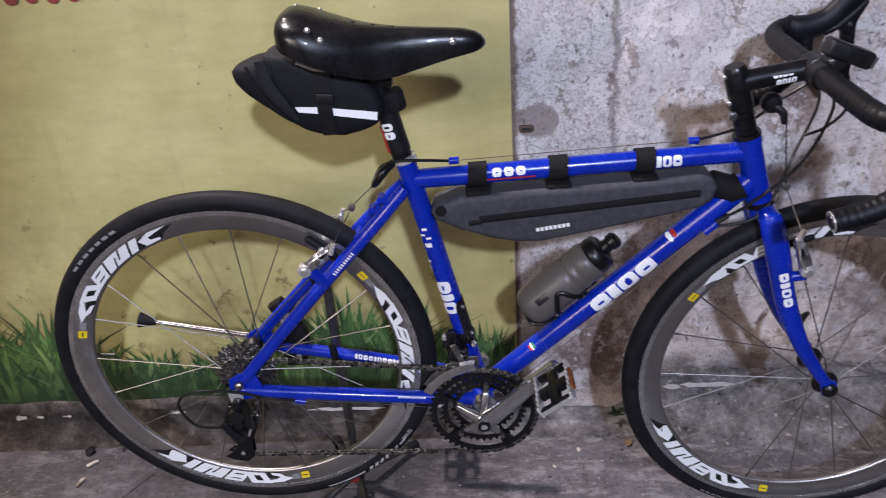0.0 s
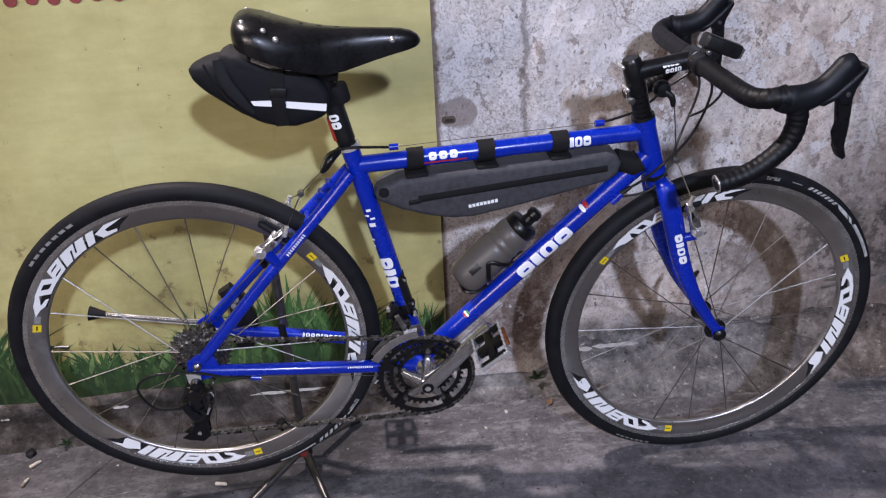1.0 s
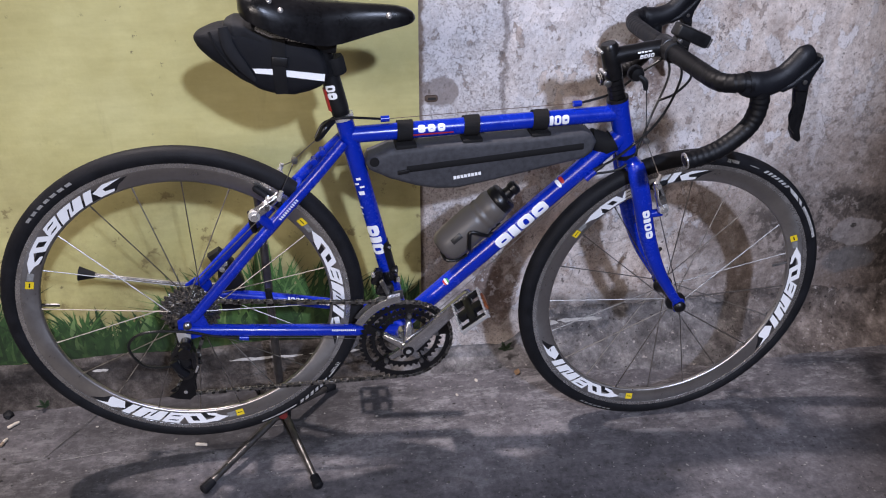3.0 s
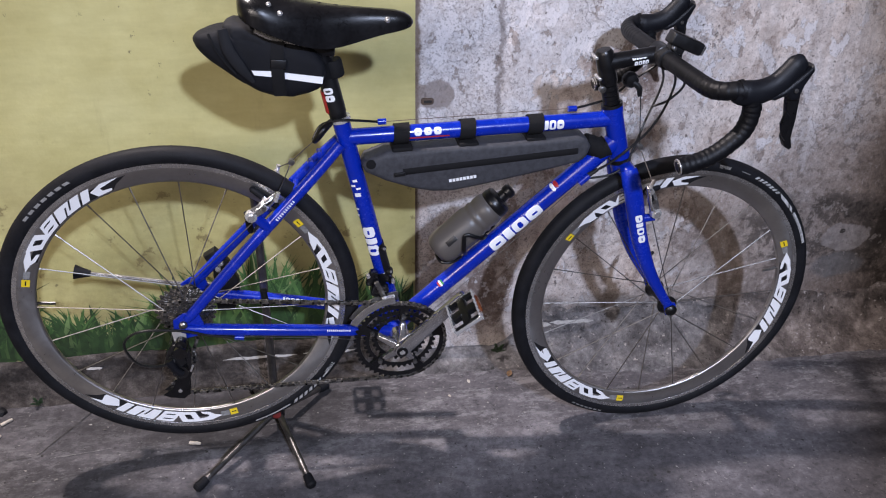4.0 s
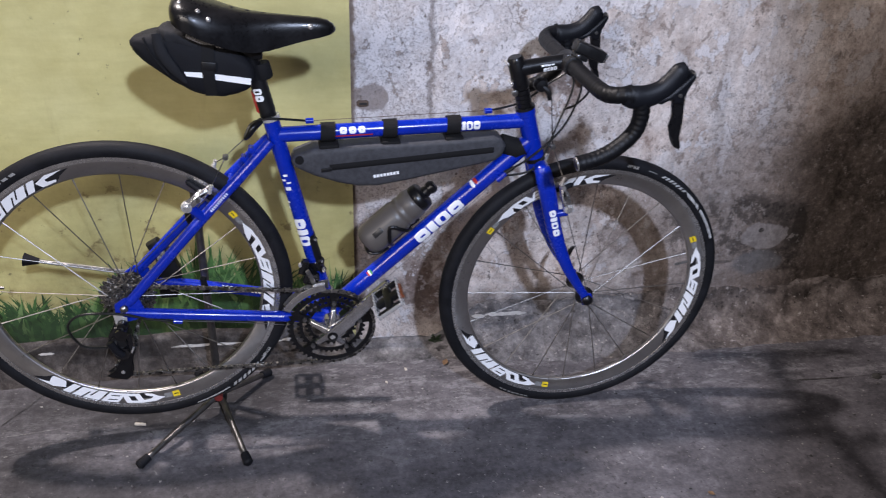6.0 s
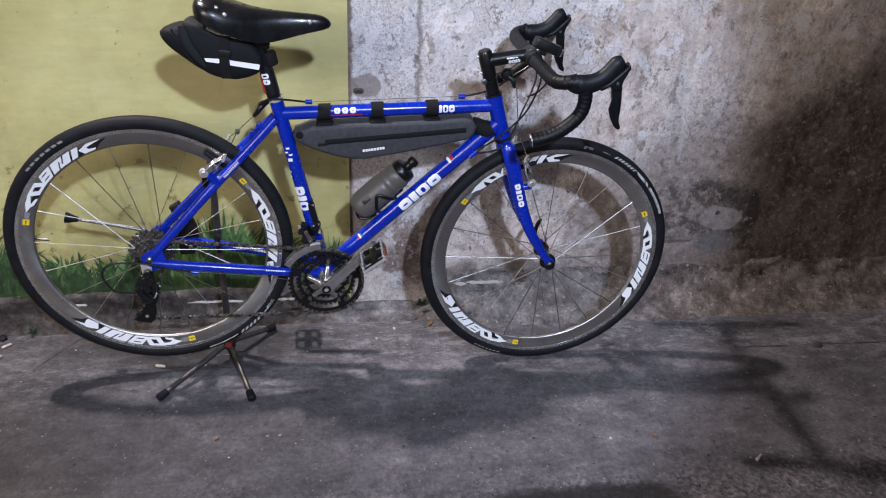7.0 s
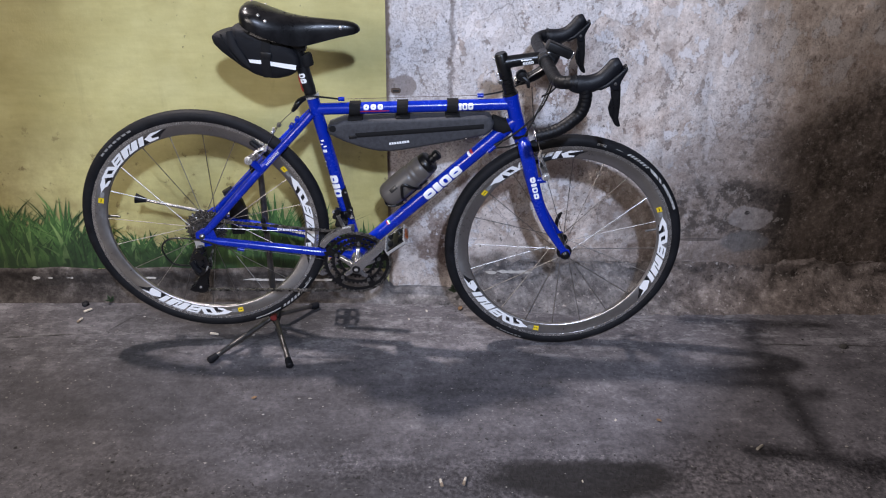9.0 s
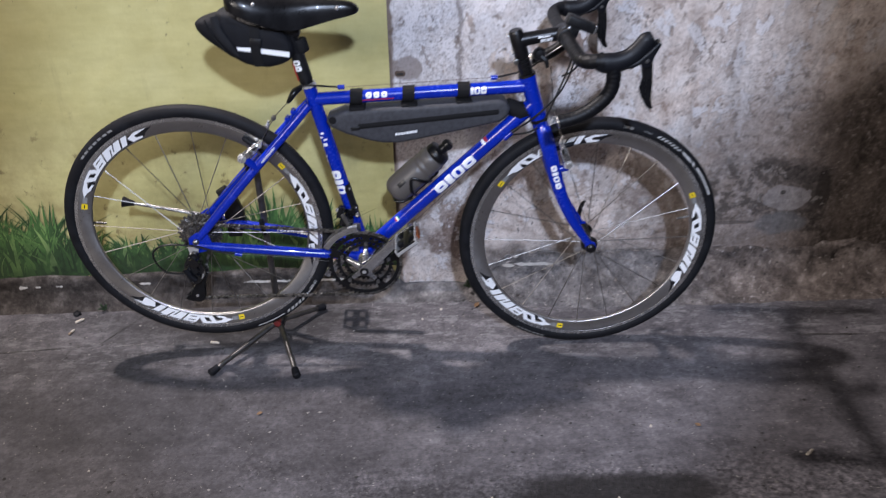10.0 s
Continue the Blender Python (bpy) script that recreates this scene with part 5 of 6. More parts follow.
def vbrake(piv, up, along, length, label):
    """A rim brake: two arms with their pads; piv on the stay, up along the arm, along the rim's run."""
    for s in (-1, 1):
        p = Vector((piv[0], s * abs(piv[1]), piv[2]))
        u, al = Vector((up[0], 0, up[1])).normalized(), Vector((along[0], 0, along[1])).normalized()
        o = Vector((0, s, 0))
        arm = part("brake_arm", sweep(sample([p - u * 0.012, p + u * 0.004 + o * 0.003, p + u * length * 0.35 + o * 0.006, p + u * length * 0.70 + o * 0.002, p + u * length - o * 0.006], 4), [0.0065, 0.0110, 0.0105, 0.0085, 0.0060], 12, flat=0.75), ALLOY, bike, label)
        part("pivot_bolt", rod(p, p + o * 0.018, 0.0062, 12), STEEL, arm)
        q = p + u * 0.030
        q.y = s * 0.0200
        part("brake_pad", sweep([q - al * 0.032, q - al * 0.028, q + al * 0.028, q + al * 0.032], [0.0035, 0.0066, 0.0066, 0.0035], 10), RUBBER, arm, "black brake pad")
        part("pad_post", rod(q, q + o * 0.044, 0.0050, 10), STEEL, arm)
        part("pad_washer", rod(q + o * 0.034, q + o * 0.044, 0.0110, 14, r_end=0.0065), BRIGHT, arm)
        part("pad_nut", rod(q + o * 0.044, q + o * 0.049, 0.0046, 6), DULL, arm)
        # solid black inlay stands for shade in the arm's gap; nothing is cut
        part("arm_dark_inlay", sweep([p + u * length * 0.52 + o * 0.010 - al * 0.002, p + u * length * 0.76 + o * 0.008 - al * 0.002], [0.0042, 0.0034], 10), BLACK, arm, "black inlay standing for the dark gap in the brake arm")
        part("spring", sweep(sample([p + o * 0.014, p + o * 0.018 + u * 0.028 - al * 0.008, p + o * 0.012 + u * length * 0.85 - al * 0.004], 4), 0.0013, 6), STEEL, arm)
        part("cable_anchor", rod(p + u * length * 0.92 - o * 0.004, p + u * length * 0.92 + o * 0.012, 0.0050, 8), STEEL, arm)
        part("arm_boss", lathe([(0.004, -0.008), (0.0105, -0.007), (0.0120, 0.0), (0.0105, 0.007), (0.004, 0.008)], 16, centre=p + o * 0.006), BRIGHT, arm, "bright pivot boss")


vbrake((0.149, -0.050, 0.626), (0.82, 0.60), (0.66, -0.60), 0.062, "silver rear rim brake arm")
vbrake((0.943, -0.054, 0.586), (-0.36, 1.0), (0.93, 0.30), 0.058, "silver front rim brake arm")
part("brake_boss", rod((0.921, -0.050, 0.568), (0.946, -0.052, 0.572), 0.0085, 12), BLUE, bike)
part("brake_boss", rod((0.176, -0.045, 0.594), (0.155, -0.052, 0.622), 0.0095, 12), BLUE, bike)
for yoke, tip_at, name in (((0.227, 0.0, 0.705), (0.199, 0.060, 0.667), "rear straddle"), ((0.909, -0.008, 0.710), (0.924, 0.062, 0.655), "front straddle")):
    carrier = part("straddle_yoke", lathe([(0.002, -0.006), (0.0058, -0.005), (0.0062, 0.004), (0.003, 0.006)], 12, centre=yoke), DULL, bike, "small steel cable yoke")
    for s in (-1, 1):
        part("straddle_wire", rod(yoke, (tip_at[0], s * tip_at[1], tip_at[2]), 0.0011, 6), SPOKE, carrier)
        part("wire_end", rod((tip_at[0] - 0.004, s * tip_at[1], tip_at[2] - 0.012), (tip_at[0] + 0.002, s * tip_at[1], tip_at[2] + 0.006), 0.0042, 10), BRIGHT, carrier, "bright wire clamp")


def cable(points, r=0.0024, material=CABLE, name="cable"):
    return part(name, sweep(sample(points, 10), r, 8), material, bike)


cable([(0.227, 0.0, 0.706), (0.248, -0.006, 0.728), (0.268, -0.012, 0.748)], 0.0010, SPOKE)
cable([(0.268, -0.012, 0.752), (0.284, -0.008, 0.778), (0.315, -0.022, 0.792), (0.350, -0.016, 0.788), (0.392, 0.004, 0.776)])
cable([(0.394, 0.004, 0.776), (0.560, 0.004, 0.7825), (0.762, 0.004, 0.790)], 0.0007, RUSTY)
for x in (0.396, 0.762):
    part("cable_stop", rod((x - 0.008, 0.003, 0.7765 + 0.0353 * (x - 0.396)), (x + 0.008, 0.003, 0.777 + 0.0353 * (x - 0.396)), 0.0058, 12), BLUE, bike)
cable([(0.768, 0.004, 0.790), (0.840, 0.024, 0.800), (0.900, 0.050, 0.828), (0.945, 0.045, 0.862), (0.935, 0.030, 0.886)])
cable([(0.930, -0.040, 0.884), (0.944, -0.034, 0.840), (0.915, -0.032, 0.760), (0.850, -0.026, 0.690), (0.802, -0.020, 0.660)])
cable([(0.930, 0.040, 0.884), (0.952, 0.030, 0.835), (0.925, 0.020, 0.752), (0.870, -0.026, 0.672), (0.802, -0.016, 0.648)])
cable([(0.925, -0.060, 0.884), (0.958, -0.045, 0.850), (0.946, -0.020, 0.810), (0.925, 0.0, 0.790)])
cable([(0.896, 0.0, 0.815), (0.902, -0.004, 0.765), (0.909, -0.008, 0.711)], 0.0011, CABLE)
cable([(0.802, -0.018, 0.652), (0.620, -0.020, 0.474), (0.440, -0.018, 0.298)], 0.0007, SPOKE)
cable([(0.418, -0.030, 0.288), (0.250, -0.054, 0.334), (0.095, -0.066, 0.362)], 0.0007, SPOKE)
part("cable_stop", rod((0.788, -0.020, 0.640), (0.806, -0.020, 0.657), 0.0066, 12), BLUE, bike)
part("cable_stop", rod((0.110, -0.066, 0.358), (0.092, -0.067, 0.362), 0.0052, 12), BLUE, bike)
part("barrel", rod((0.806, -0.020, 0.657), (0.822, -0.021, 0.670), 0.0042, 10), PLASTIC, bike)
cable([(0.092, -0.067, 0.362), (0.050, -0.072, 0.374), (-0.010, -0.080, 0.398), (-0.080, -0.084, 0.404), (-0.112, -0.080, 0.372), (-0.092, -0.078, 0.322), (-0.044, -0.076, 0.312)], 0.0027)

# side stand of the bicycle, folded up behind the wheel
kick = part("kickstand", sweep([(0.050, 0.080, 0.392), (-0.030, 0.082, 0.402), (-0.200, 0.084, 0.440)], [0.0070, 0.0058, 0.0046], 12), ALLOY, bike, "folded silver kickstand leg")
part("kickstand_foot", sweep([(-0.192, 0.084, 0.438), (-0.206, 0.084, 0.441), (-0.222, 0.084, 0.4445)], [0.0062, 0.0100, 0.0150], 12), RUBBER, kick, "black rubber foot")
part("kickstand_bracket", slab([(0.034, 0.474), (0.058, 0.489), (0.084, 0.458), (0.099, 0.412), (0.099, 0.376), (0.084, 0.336), (0.048, 0.336), (0.045, 0.384), (0.050, 0.436)], 0.060, 0.084, 0.006), PLASTIC, kick, "black bracket clamped to the stays")
for x, z in ((0.068, 0.462), (0.062, 0.448), (0.078, 0.366)):
    part("bracket_bolt", lathe([(0.003, 0.050), (0.006, 0.051), (0.006, 0.058)], 10, centre=(x, 0, z)), STEEL, kick)


# ---- prints on the frame: plain blocks in place of letters ----
def tube_patch(bm, a, b, r, u0, u1, v0, v1, lift=0.0005, roll=0.0):
    """A print on a tube from a to b; u in metres along it, v in degrees up from the near side."""
    a, b = Vector(a), Vector(b)
    d = (b - a).normalized()
    out = Vector((0, -1, 0))
    up = out.cross(d) * -1
    if up.z < 0 and abs(d.z) < 0.9:
        up = -up
    rows = []
    for i in range(2):
        u = u0 + (u1 - u0) * i
        rows.append([bm.verts.new(a + d * u + (out * math.cos(t) + up * math.sin(t)) * (r + lift)) for t in (radians(v0 + (v1 - v0) * k / 5 + roll) for k in range(6))])
    for k in range(5):
        bm.faces.new((rows[0][k], rows[1][k], rows[1][k + 1], rows[0][k + 1]))
    return bm


def tube_block(a, b, r, u0, u1, v0, v1, lift=0.0005, soft=0.3):
    """A print with rounded corners on a tube; u in metres along it, v in degrees up from the near side."""
    bm = bmesh.new()
    a, b = Vector(a), Vector(b)
    d = (b - a).normalized()
    out = Vector((0, -1, 0))
    up = out.cross(d) * -1
    if up.z < 0 and abs(d.z) < 0.9:
        up = -up
    rows = []
    for k in range(11):
        q = k / 10
        over = max(0.0, abs(2 * q - 1) - (1 - soft)) / soft
        inset = soft * 0.5 * (1 - math.sqrt(max(0.0, 1 - over * over)))
        t = radians(v0 + (v1 - v0) * q)
        o = (out * math.cos(t) + up * math.sin(t)) * (r + lift)
        rows.append([bm.verts.new(a + d * (u0 + (u1 - u0) * e) + o) for e in (inset, 1 - inset)])
    for p, q in zip(rows, rows[1:]):
        bm.faces.new((p[0], p[1], q[1], q[0]))
    return bm


def word(a, b, r, start, wide, gap, v0, v1, kinds, parent, material=WHITE, ground_mat=BLUE):
    """A row of rounded blocks, some with an opening."""
    u, vv = start, (v1 - v0)
    for kind in kinds:
        w = wide * (0.55 if kind == "bar" else 1.0)
        part("print_block", tube_block(a, b, r, u, u + w, v0, v1, 0.0005, 0.18 if kind == "bar" else 0.55), material, parent, "white print block")
        if kind == "ring":
            part("print_slot", tube_block(a, b, r, u + w * 0.34, u + w * 0.66, v0 + vv * 0.24, v0 + vv * 0.76, 0.0009, 0.7), ground_mat, parent)
        elif kind == "slit":
            part("print_slot", tube_block(a, b, r, u + w * 0.32, u + w * 0.70, v0 + vv * 0.42, v0 + vv * 0.58, 0.0009), ground_mat, parent)
        u += w + gap


DT, TT, ST = ((0.424, 0, 0.318), (0.858, 0, 0.722)), ((0.333, 0, 0.750), (0.845, 0, 0.768)), ((0.424, 0, 0.312), (0.3205, 0, 0.784))
frame_ob = bpy.data.objects["main_frame"]
word(*DT, 0.0190, 0.266, 0.034, 0.0035, -38, 42, ("slit", "bar", "ring", "slit"), frame_ob)
word(*TT, 0.0158, 0.372, 0.0135, 0.0018, -30, 38, ("bar", "ring", "slit"), frame_ob)
word(*TT, 0.0158, 0.122, 0.0135, 0.0050, -2, 50, ("slit", "slit", "slit"), frame_ob)
word(*ST, 0.0165, 0.260, -0.024, -0.003, -62, 24, ("slit", "bar", "ring"), frame_ob)
bm = tube_patch(bmesh.new(), *TT, 0.0158, 0.108, 0.188, -22, -10)
part("red_stripe", bm, REDMARK, frame_ob)
for i, mm in enumerate((GREENMARK, WHITE, REDMARK)):
    part("tricolour_band", tube_block(*DT, 0.0190, 0.137 - 0.0042 * i, 0.1412 - 0.0042 * i, 26 - 4 * (i == 1), 62 + 4 * (i == 1), 0.0005, 0.5), mm, frame_ob)
for i, mm in enumerate((REDMARK, WHITE)):
    part("curved_band", tube_block(*DT, 0.0190, 0.446 - 0.009 * i, 0.454 - 0.009 * i, 34 - 8 * i, 88, 0.0005 + 0.0002 * i, 0.8), mm, frame_ob, "red and white printed band")
for u0, u1, v0, v1 in ((0.330, 0.338, -40, 0), (0.345, 0.349, -20, 10), (0.352, 0.356, -50, -20), (0.362, 0.367, -30, 0), (0.300, 0.304, -70, -40), (0.285, 0.290, -75, -52)):
    part("print_scrap", tube_patch(bmesh.new(), *ST, 0.0165, u0, u1, v0, v1), WHITE, frame_ob, "scrap of worn white print")
wrap = part("seat_tube_wrap", tube_block(*ST, 0.0165, 0.118, 0.214, 14, 150, 0.0022, 0.2), PLASTIC, bike, "black strip down the front of the seat tube")
for u, q in ((0.206, 0.0052), (0.150, 0.0085), (0.126, 0.0060)):
    p = Vector(ST[0]).lerp(Vector(ST[1]), u / 0.4834)
    part("wrap_lump", rod(p + Vector((0.013, -0.013, 0)), p + Vector((0.019, -0.016, 0.002)), q, 12), PLASTIC, wrap)
    part("wrap_bolt", rod(p + Vector((0.016, -0.018, 0.002)), p + Vector((0.018, -0.0215, 0.003)), 0.0028, 8), STEEL, wrap, "steel bolt head")
stays = [o for o in bike.children if o.name.startswith("seat_stay")]
word((0.150, -0.044, 0.566), (0.262, -0.030, 0.683), 0.0113, 0.062, 0.0048, 0.0026, -16, 12, ("bar",) * 10, stays[0])
chainstays = [o for o in bike.children if o.name.startswith("chain_stay")]
word((0.330, 0.040, 0.337), (0.100, 0.060, 0.378), 0.0124, 0.040, 0.0080, 0.002, 14, 56, ("slit", "slit", "ring", "bar") * 3, chainstays[1])
word((0.340, -0.040, 0.334), (0.180, -0.055, 0.362), 0.0126, 0.020, 0.004, 0.002, 24, 40, ("bar",) * 12, chainstays[0])
part("stay_guard", tube_block((0.400, -0.030, 0.320), (0.060, -0.062, 0.380), 0.0122, 0.010, 0.255, 52, 128, 0.0007, 0.1), PLASTIC, chainstays[0], "black guard strip along the stay")
blades = [o for o in bike.children if o.name.startswith("fork_blade")]
word((0.906, -0.0475, 0.587), (0.929, -0.0500, 0.508), 0.0150, 0.004, 0.0165, 0.0025, -26, 30, ("slit", "bar", "ring", "slit"), blades[0])
word(steer(0.876), BAR, 0.0157, 0.046, 0.0068, 0.0012, 12, 40, ("slit", "bar", "ring", "slit"), stem, WHITE, BLACK)
word(steer(0.876), BAR, 0.0157, 0.050, 0.0068, 0.0012, -28, 2, ("slit", "ring", "bar", "ring"), stem, WHITE, BLACK)
word((0.3148, 0, 0.800), (0.3009, 0, 0.864), 0.0168, 0.052, -0.012, -0.002, -50, 10, ("ring", "slit"), bpy.data.objects["post_band"], WHITE, PLASTIC)


# ---- things carried on the bicycle ----
fbag = top("frame_bag", "slim grey waterproof bag strapped under the top tube", "bag", at=(0.56, 0, 0.64))


def under(ob, parent):
    ob.parent = parent
    ob.matrix_parent_inverse = Matrix.Translation(-parent.location)
    return ob


def piece(name, bm, material, parent, label="", smooth=True, sharp=40):
    return under(part(name, bm, material, None, label, smooth, sharp), parent)


outline = [(0.356, 0.700), (0.362, 0.688), (0.400, 0.668), (0.450, 0.650), (0.490, 0.641), (0.530, 0.640), (0.600, 0.652), (0.700, 0.672), (0.778, 0.688), (0.794, 0.700), (0.800, 0.722), (0.790, 0.738), (0.770, 0.745),
           (0.650, 0.738), (0.500, 0.733), (0.400, 0.727), (0.362, 0.712)]
piece("bag_body", slab(outline, -0.030, 0.030, 0.011, 4), GREYBAG, fbag, "grey coated cloth")
piece("zip", sweep([(0.432, -0.0304, 0.688), (0.600, -0.0312, 0.702), (0.772, -0.0304, 0.716)], 0.0065, 8, flat=0.28), STRAP, fbag, "black covered zip")
piece("zip_pull", block((0.022, 0.004, 0.008), pose(0.425, -0.032, 0.684, 0, -8, 0), 0.0018), PLASTIC, fbag)
bm = bmesh.new()
for i in range(8):
    block((0.0054, 0.0008, 0.0062), pose(0.523 + 0.0068 * i, -0.0306, 0.6655 + 0.0009 * i, 0, -8, 0), 0, bm)
piece("logo_bars", bm, WHITE, fbag, "small white lettering bars", smooth=False)
for x, z in ((0.431, 0.7535), (0.556, 0.7578), (0.688, 0.7625)):
    ringp = [Vector((x + 0.001 * math.sin(a), 0.0180 * math.cos(a), z + 0.0182 * math.sin(a))) for a in (2 * math.pi * k / 24 for k in range(24))]
    bm = bmesh.new()
    rows = []
    for q in ringp:
        o = (q - Vector((x, 0, z))).normalized()
        rows.append([bm.verts.new(q + o * dr + Vector((dx, 0, 0.035 * dx))) for dr, dx in ((-0.0015, -0.0145), (0.0015, -0.0145), (0.0015, 0.0145), (-0.0015, 0.0145))])
    for i in range(24):
        a, b = rows[i], rows[(i + 1) % 24]
        for k in range(4):
            bm.faces.new((a[k], a[(k + 1) % 4], b[(k + 1) % 4], b[k]))
    piece("strap", bm, STRAP, fbag, "black hook-and-loop strap", sharp=60)
    piece("strap_patch", block((0.040, 0.050, 0.014), pose(x + 0.001, 0, z - 0.026, 0, -2, 0), 0.004), STRAP, fbag)
piece("front_strap", sweep([(0.792, 0, 0.722), (0.828, 0, 0.704), (0.842, 0, 0.712)], [0.018, 0.0235, 0.0225], 14), STRAP, fbag, "black strap round the down tube")
piece("vent_plug", lathe([(0.004, -0.0318), (0.009, -0.0312), (0.009, -0.028)], 14, centre=(0.372, 0, 0.706)), STRAP, fbag)

sbag = top("saddle_bag", "black nylon saddle bag with a reflective stripe", "bag", at=(0.20, 0, 0.84))
def soft_bag(stations, n=28):
    """A stuffed bag: rounded cross sections along x, given as (x, top, bottom, half width)."""
    bm, rings = bmesh.new(), []
    X, T, B, W = (np.array(v) for v in zip(*stations))
    for u in np.linspace(0, 1, 34):
        x = X[0] + (X[-1] - X[0]) * (u - 0.10 * math.sin(2 * math.pi * u) / math.pi)
        t, b, w = np.interp(x, X, T), np.interp(x, X, B), np.interp(x, X, W)
        ring = []
        for k in range(n):
            a = 2 * math.pi * k / n
            c, q = math.cos(a), math.sin(a)
            sag = 0.0016 * noise.noise(Vector((x * 40, c * 3, q * 3)))
            ring.append(bm.verts.new((x, math.copysign(abs(c) ** 0.42, c) * (w + sag), (t + b) / 2 + math.copysign(abs(q) ** 0.75, q) * ((t - b) / 2 + sag))))
        rings.append(ring)
    for a, b in zip(rings, rings[1:]):
        for k in range(n):
            bm.faces.new((a[k], a[(k + 1) % n], b[(k + 1) % n], b[k]))
    bm.faces.new(rings[0][::-1])
    bm.faces.new(rings[-1])
    return bm


piece("bag_body", soft_bag([(0.076, 0.950, 0.944, 0.008), (0.079, 0.954, 0.938, 0.018), (0.086, 0.958, 0.930, 0.026), (0.100, 0.963, 0.916, 0.033), (0.120, 0.968, 0.899, 0.038), (0.150, 0.969, 0.875, 0.041), (0.175, 0.964, 0.860, 0.0422), (0.200, 0.958, 0.851, 0.0425),
                            (0.235, 0.948, 0.848, 0.0425), (0.262, 0.938, 0.854, 0.0425), (0.280, 0.924, 0.864, 0.0420), (0.289, 0.910, 0.874, 0.038), (0.293, 0.896, 0.884, 0.028)]), NYLON, sbag, "black nylon", sharp=70)
piece("bag_flap", soft_bag([(0.126, 0.970, 0.955, 0.018), (0.131, 0.975, 0.948, 0.028), (0.142, 0.979, 0.940, 0.036), (0.160, 0.978, 0.935, 0.0385), (0.185, 0.969, 0.932, 0.0385), (0.205, 0.958, 0.932, 0.034), (0.216, 0.948, 0.936, 0.020)]), FLAP, sbag, "dark grey padded top panel", sharp=70)
piece("rear_seam", sweep(sample([(0.104, -0.030, 0.962), (0.112, -0.0372, 0.940), (0.128, -0.0402, 0.915), (0.142, -0.0410, 0.897)], 5), 0.0022, 6), STRAP, sbag)
piece("side_fold", sweep(sample([(0.128, -0.040, 0.972), (0.134, -0.0445, 0.940), (0.152, -0.0445, 0.908), (0.170, -0.0415, 0.882)], 5), [0.008, 0.010, 0.009, 0.003], 10, flat=0.4), FLAP, sbag)
piece("reflective_stripe", slab([(0.168, 0.903), (0.172, 0.895), (0.200, 0.8915), (0.200, 0.9015)], -0.0432, -0.0418), REFLECT, sbag, "silver white reflective stripe")
piece("reflective_stripe", slab([(0.2215, 0.8985), (0.2215, 0.8875), (0.284, 0.8770), (0.286, 0.8890)], -0.0432, -0.0418), REFLECT, sbag, "silver white reflective stripe")
piece("bag_strap", sweep(sample([(0.214, -0.036, 0.950), (0.212, -0.0440, 0.920), (0.211, -0.0445, 0.890), (0.212, -0.036, 0.856)], 5), 0.0115, 10, flat=0.16, up=(0, 1, 0)), STRAP, sbag)
piece("buckle", block((0.026, 0.005, 0.016), pose(0.213, -0.0455, 0.914, 0, 6, 0), 0.002), PLASTIC, sbag, "black plastic buckle")
piece("post_strap", sweep([(0.3090, 0, 0.876), (0.3080, 0, 0.880), (0.3035, 0, 0.902), (0.3025, 0, 0.906)], [0.0155, 0.0172, 0.0172, 0.0155], 18), STRAP, sbag, "black strap round the seat post")
piece("post_tab", sweep([(0.276, 0, 0.893), (0.300, 0, 0.890)], [0.0120, 0.0120], 12, flat=0.9), STRAP, sbag)

for ob in sbag.children:
    ob.matrix_parent_inverse = Matrix.Translation(Vector((0.006, 0, -0.010)) - sbag.location)

bottle = top("water_bottle", "smoky grey translucent sports bottle with a black cap", "bottle", at=(0.515, 0, 0.478))
AXIS = Vector((0.732, 0, 0.681)).normalized()
along = Matrix.Translation((0.507, 0, 0.489)) @ AXIS.to_track_quat("Y", "Z").to_matrix().to_4x4()
bm = lathe([(0.018, 0.0), (0.027, 0.002), (0.0335, 0.009), (0.0362, 0.020), (0.0365, 0.030), (0.0365, 0.096), (0.0350, 0.101), (0.0335, 0.104), (0.0335, 0.108), (0.0350, 0.111), (0.0352, 0.116), (0.0330, 0.119), (0.0330, 0.123), (0.0345, 0.127), (0.0345, 0.140), (0.0325, 0.147), (0.0290, 0.151)], 44)
bm.transform(along)
piece("bottle_body", bm, SMOKE, bottle, "smoky translucent plastic")
bm = lathe([(0.0300, 0.149), (0.0315, 0.151), (0.0315, 0.160), (0.0302, 0.162), (0.0300, 0.168), (0.0260, 0.172), (0.0130, 0.174), (0.0115, 0.184), (0.0120, 0.186), (0.0142, 0.188), (0.0142, 0.198), (0.0100, 0.202)], 36)
bm.transform(along)
piece("bottle_cap", bm, BLACK, bottle, "black screw cap with a nozzle")

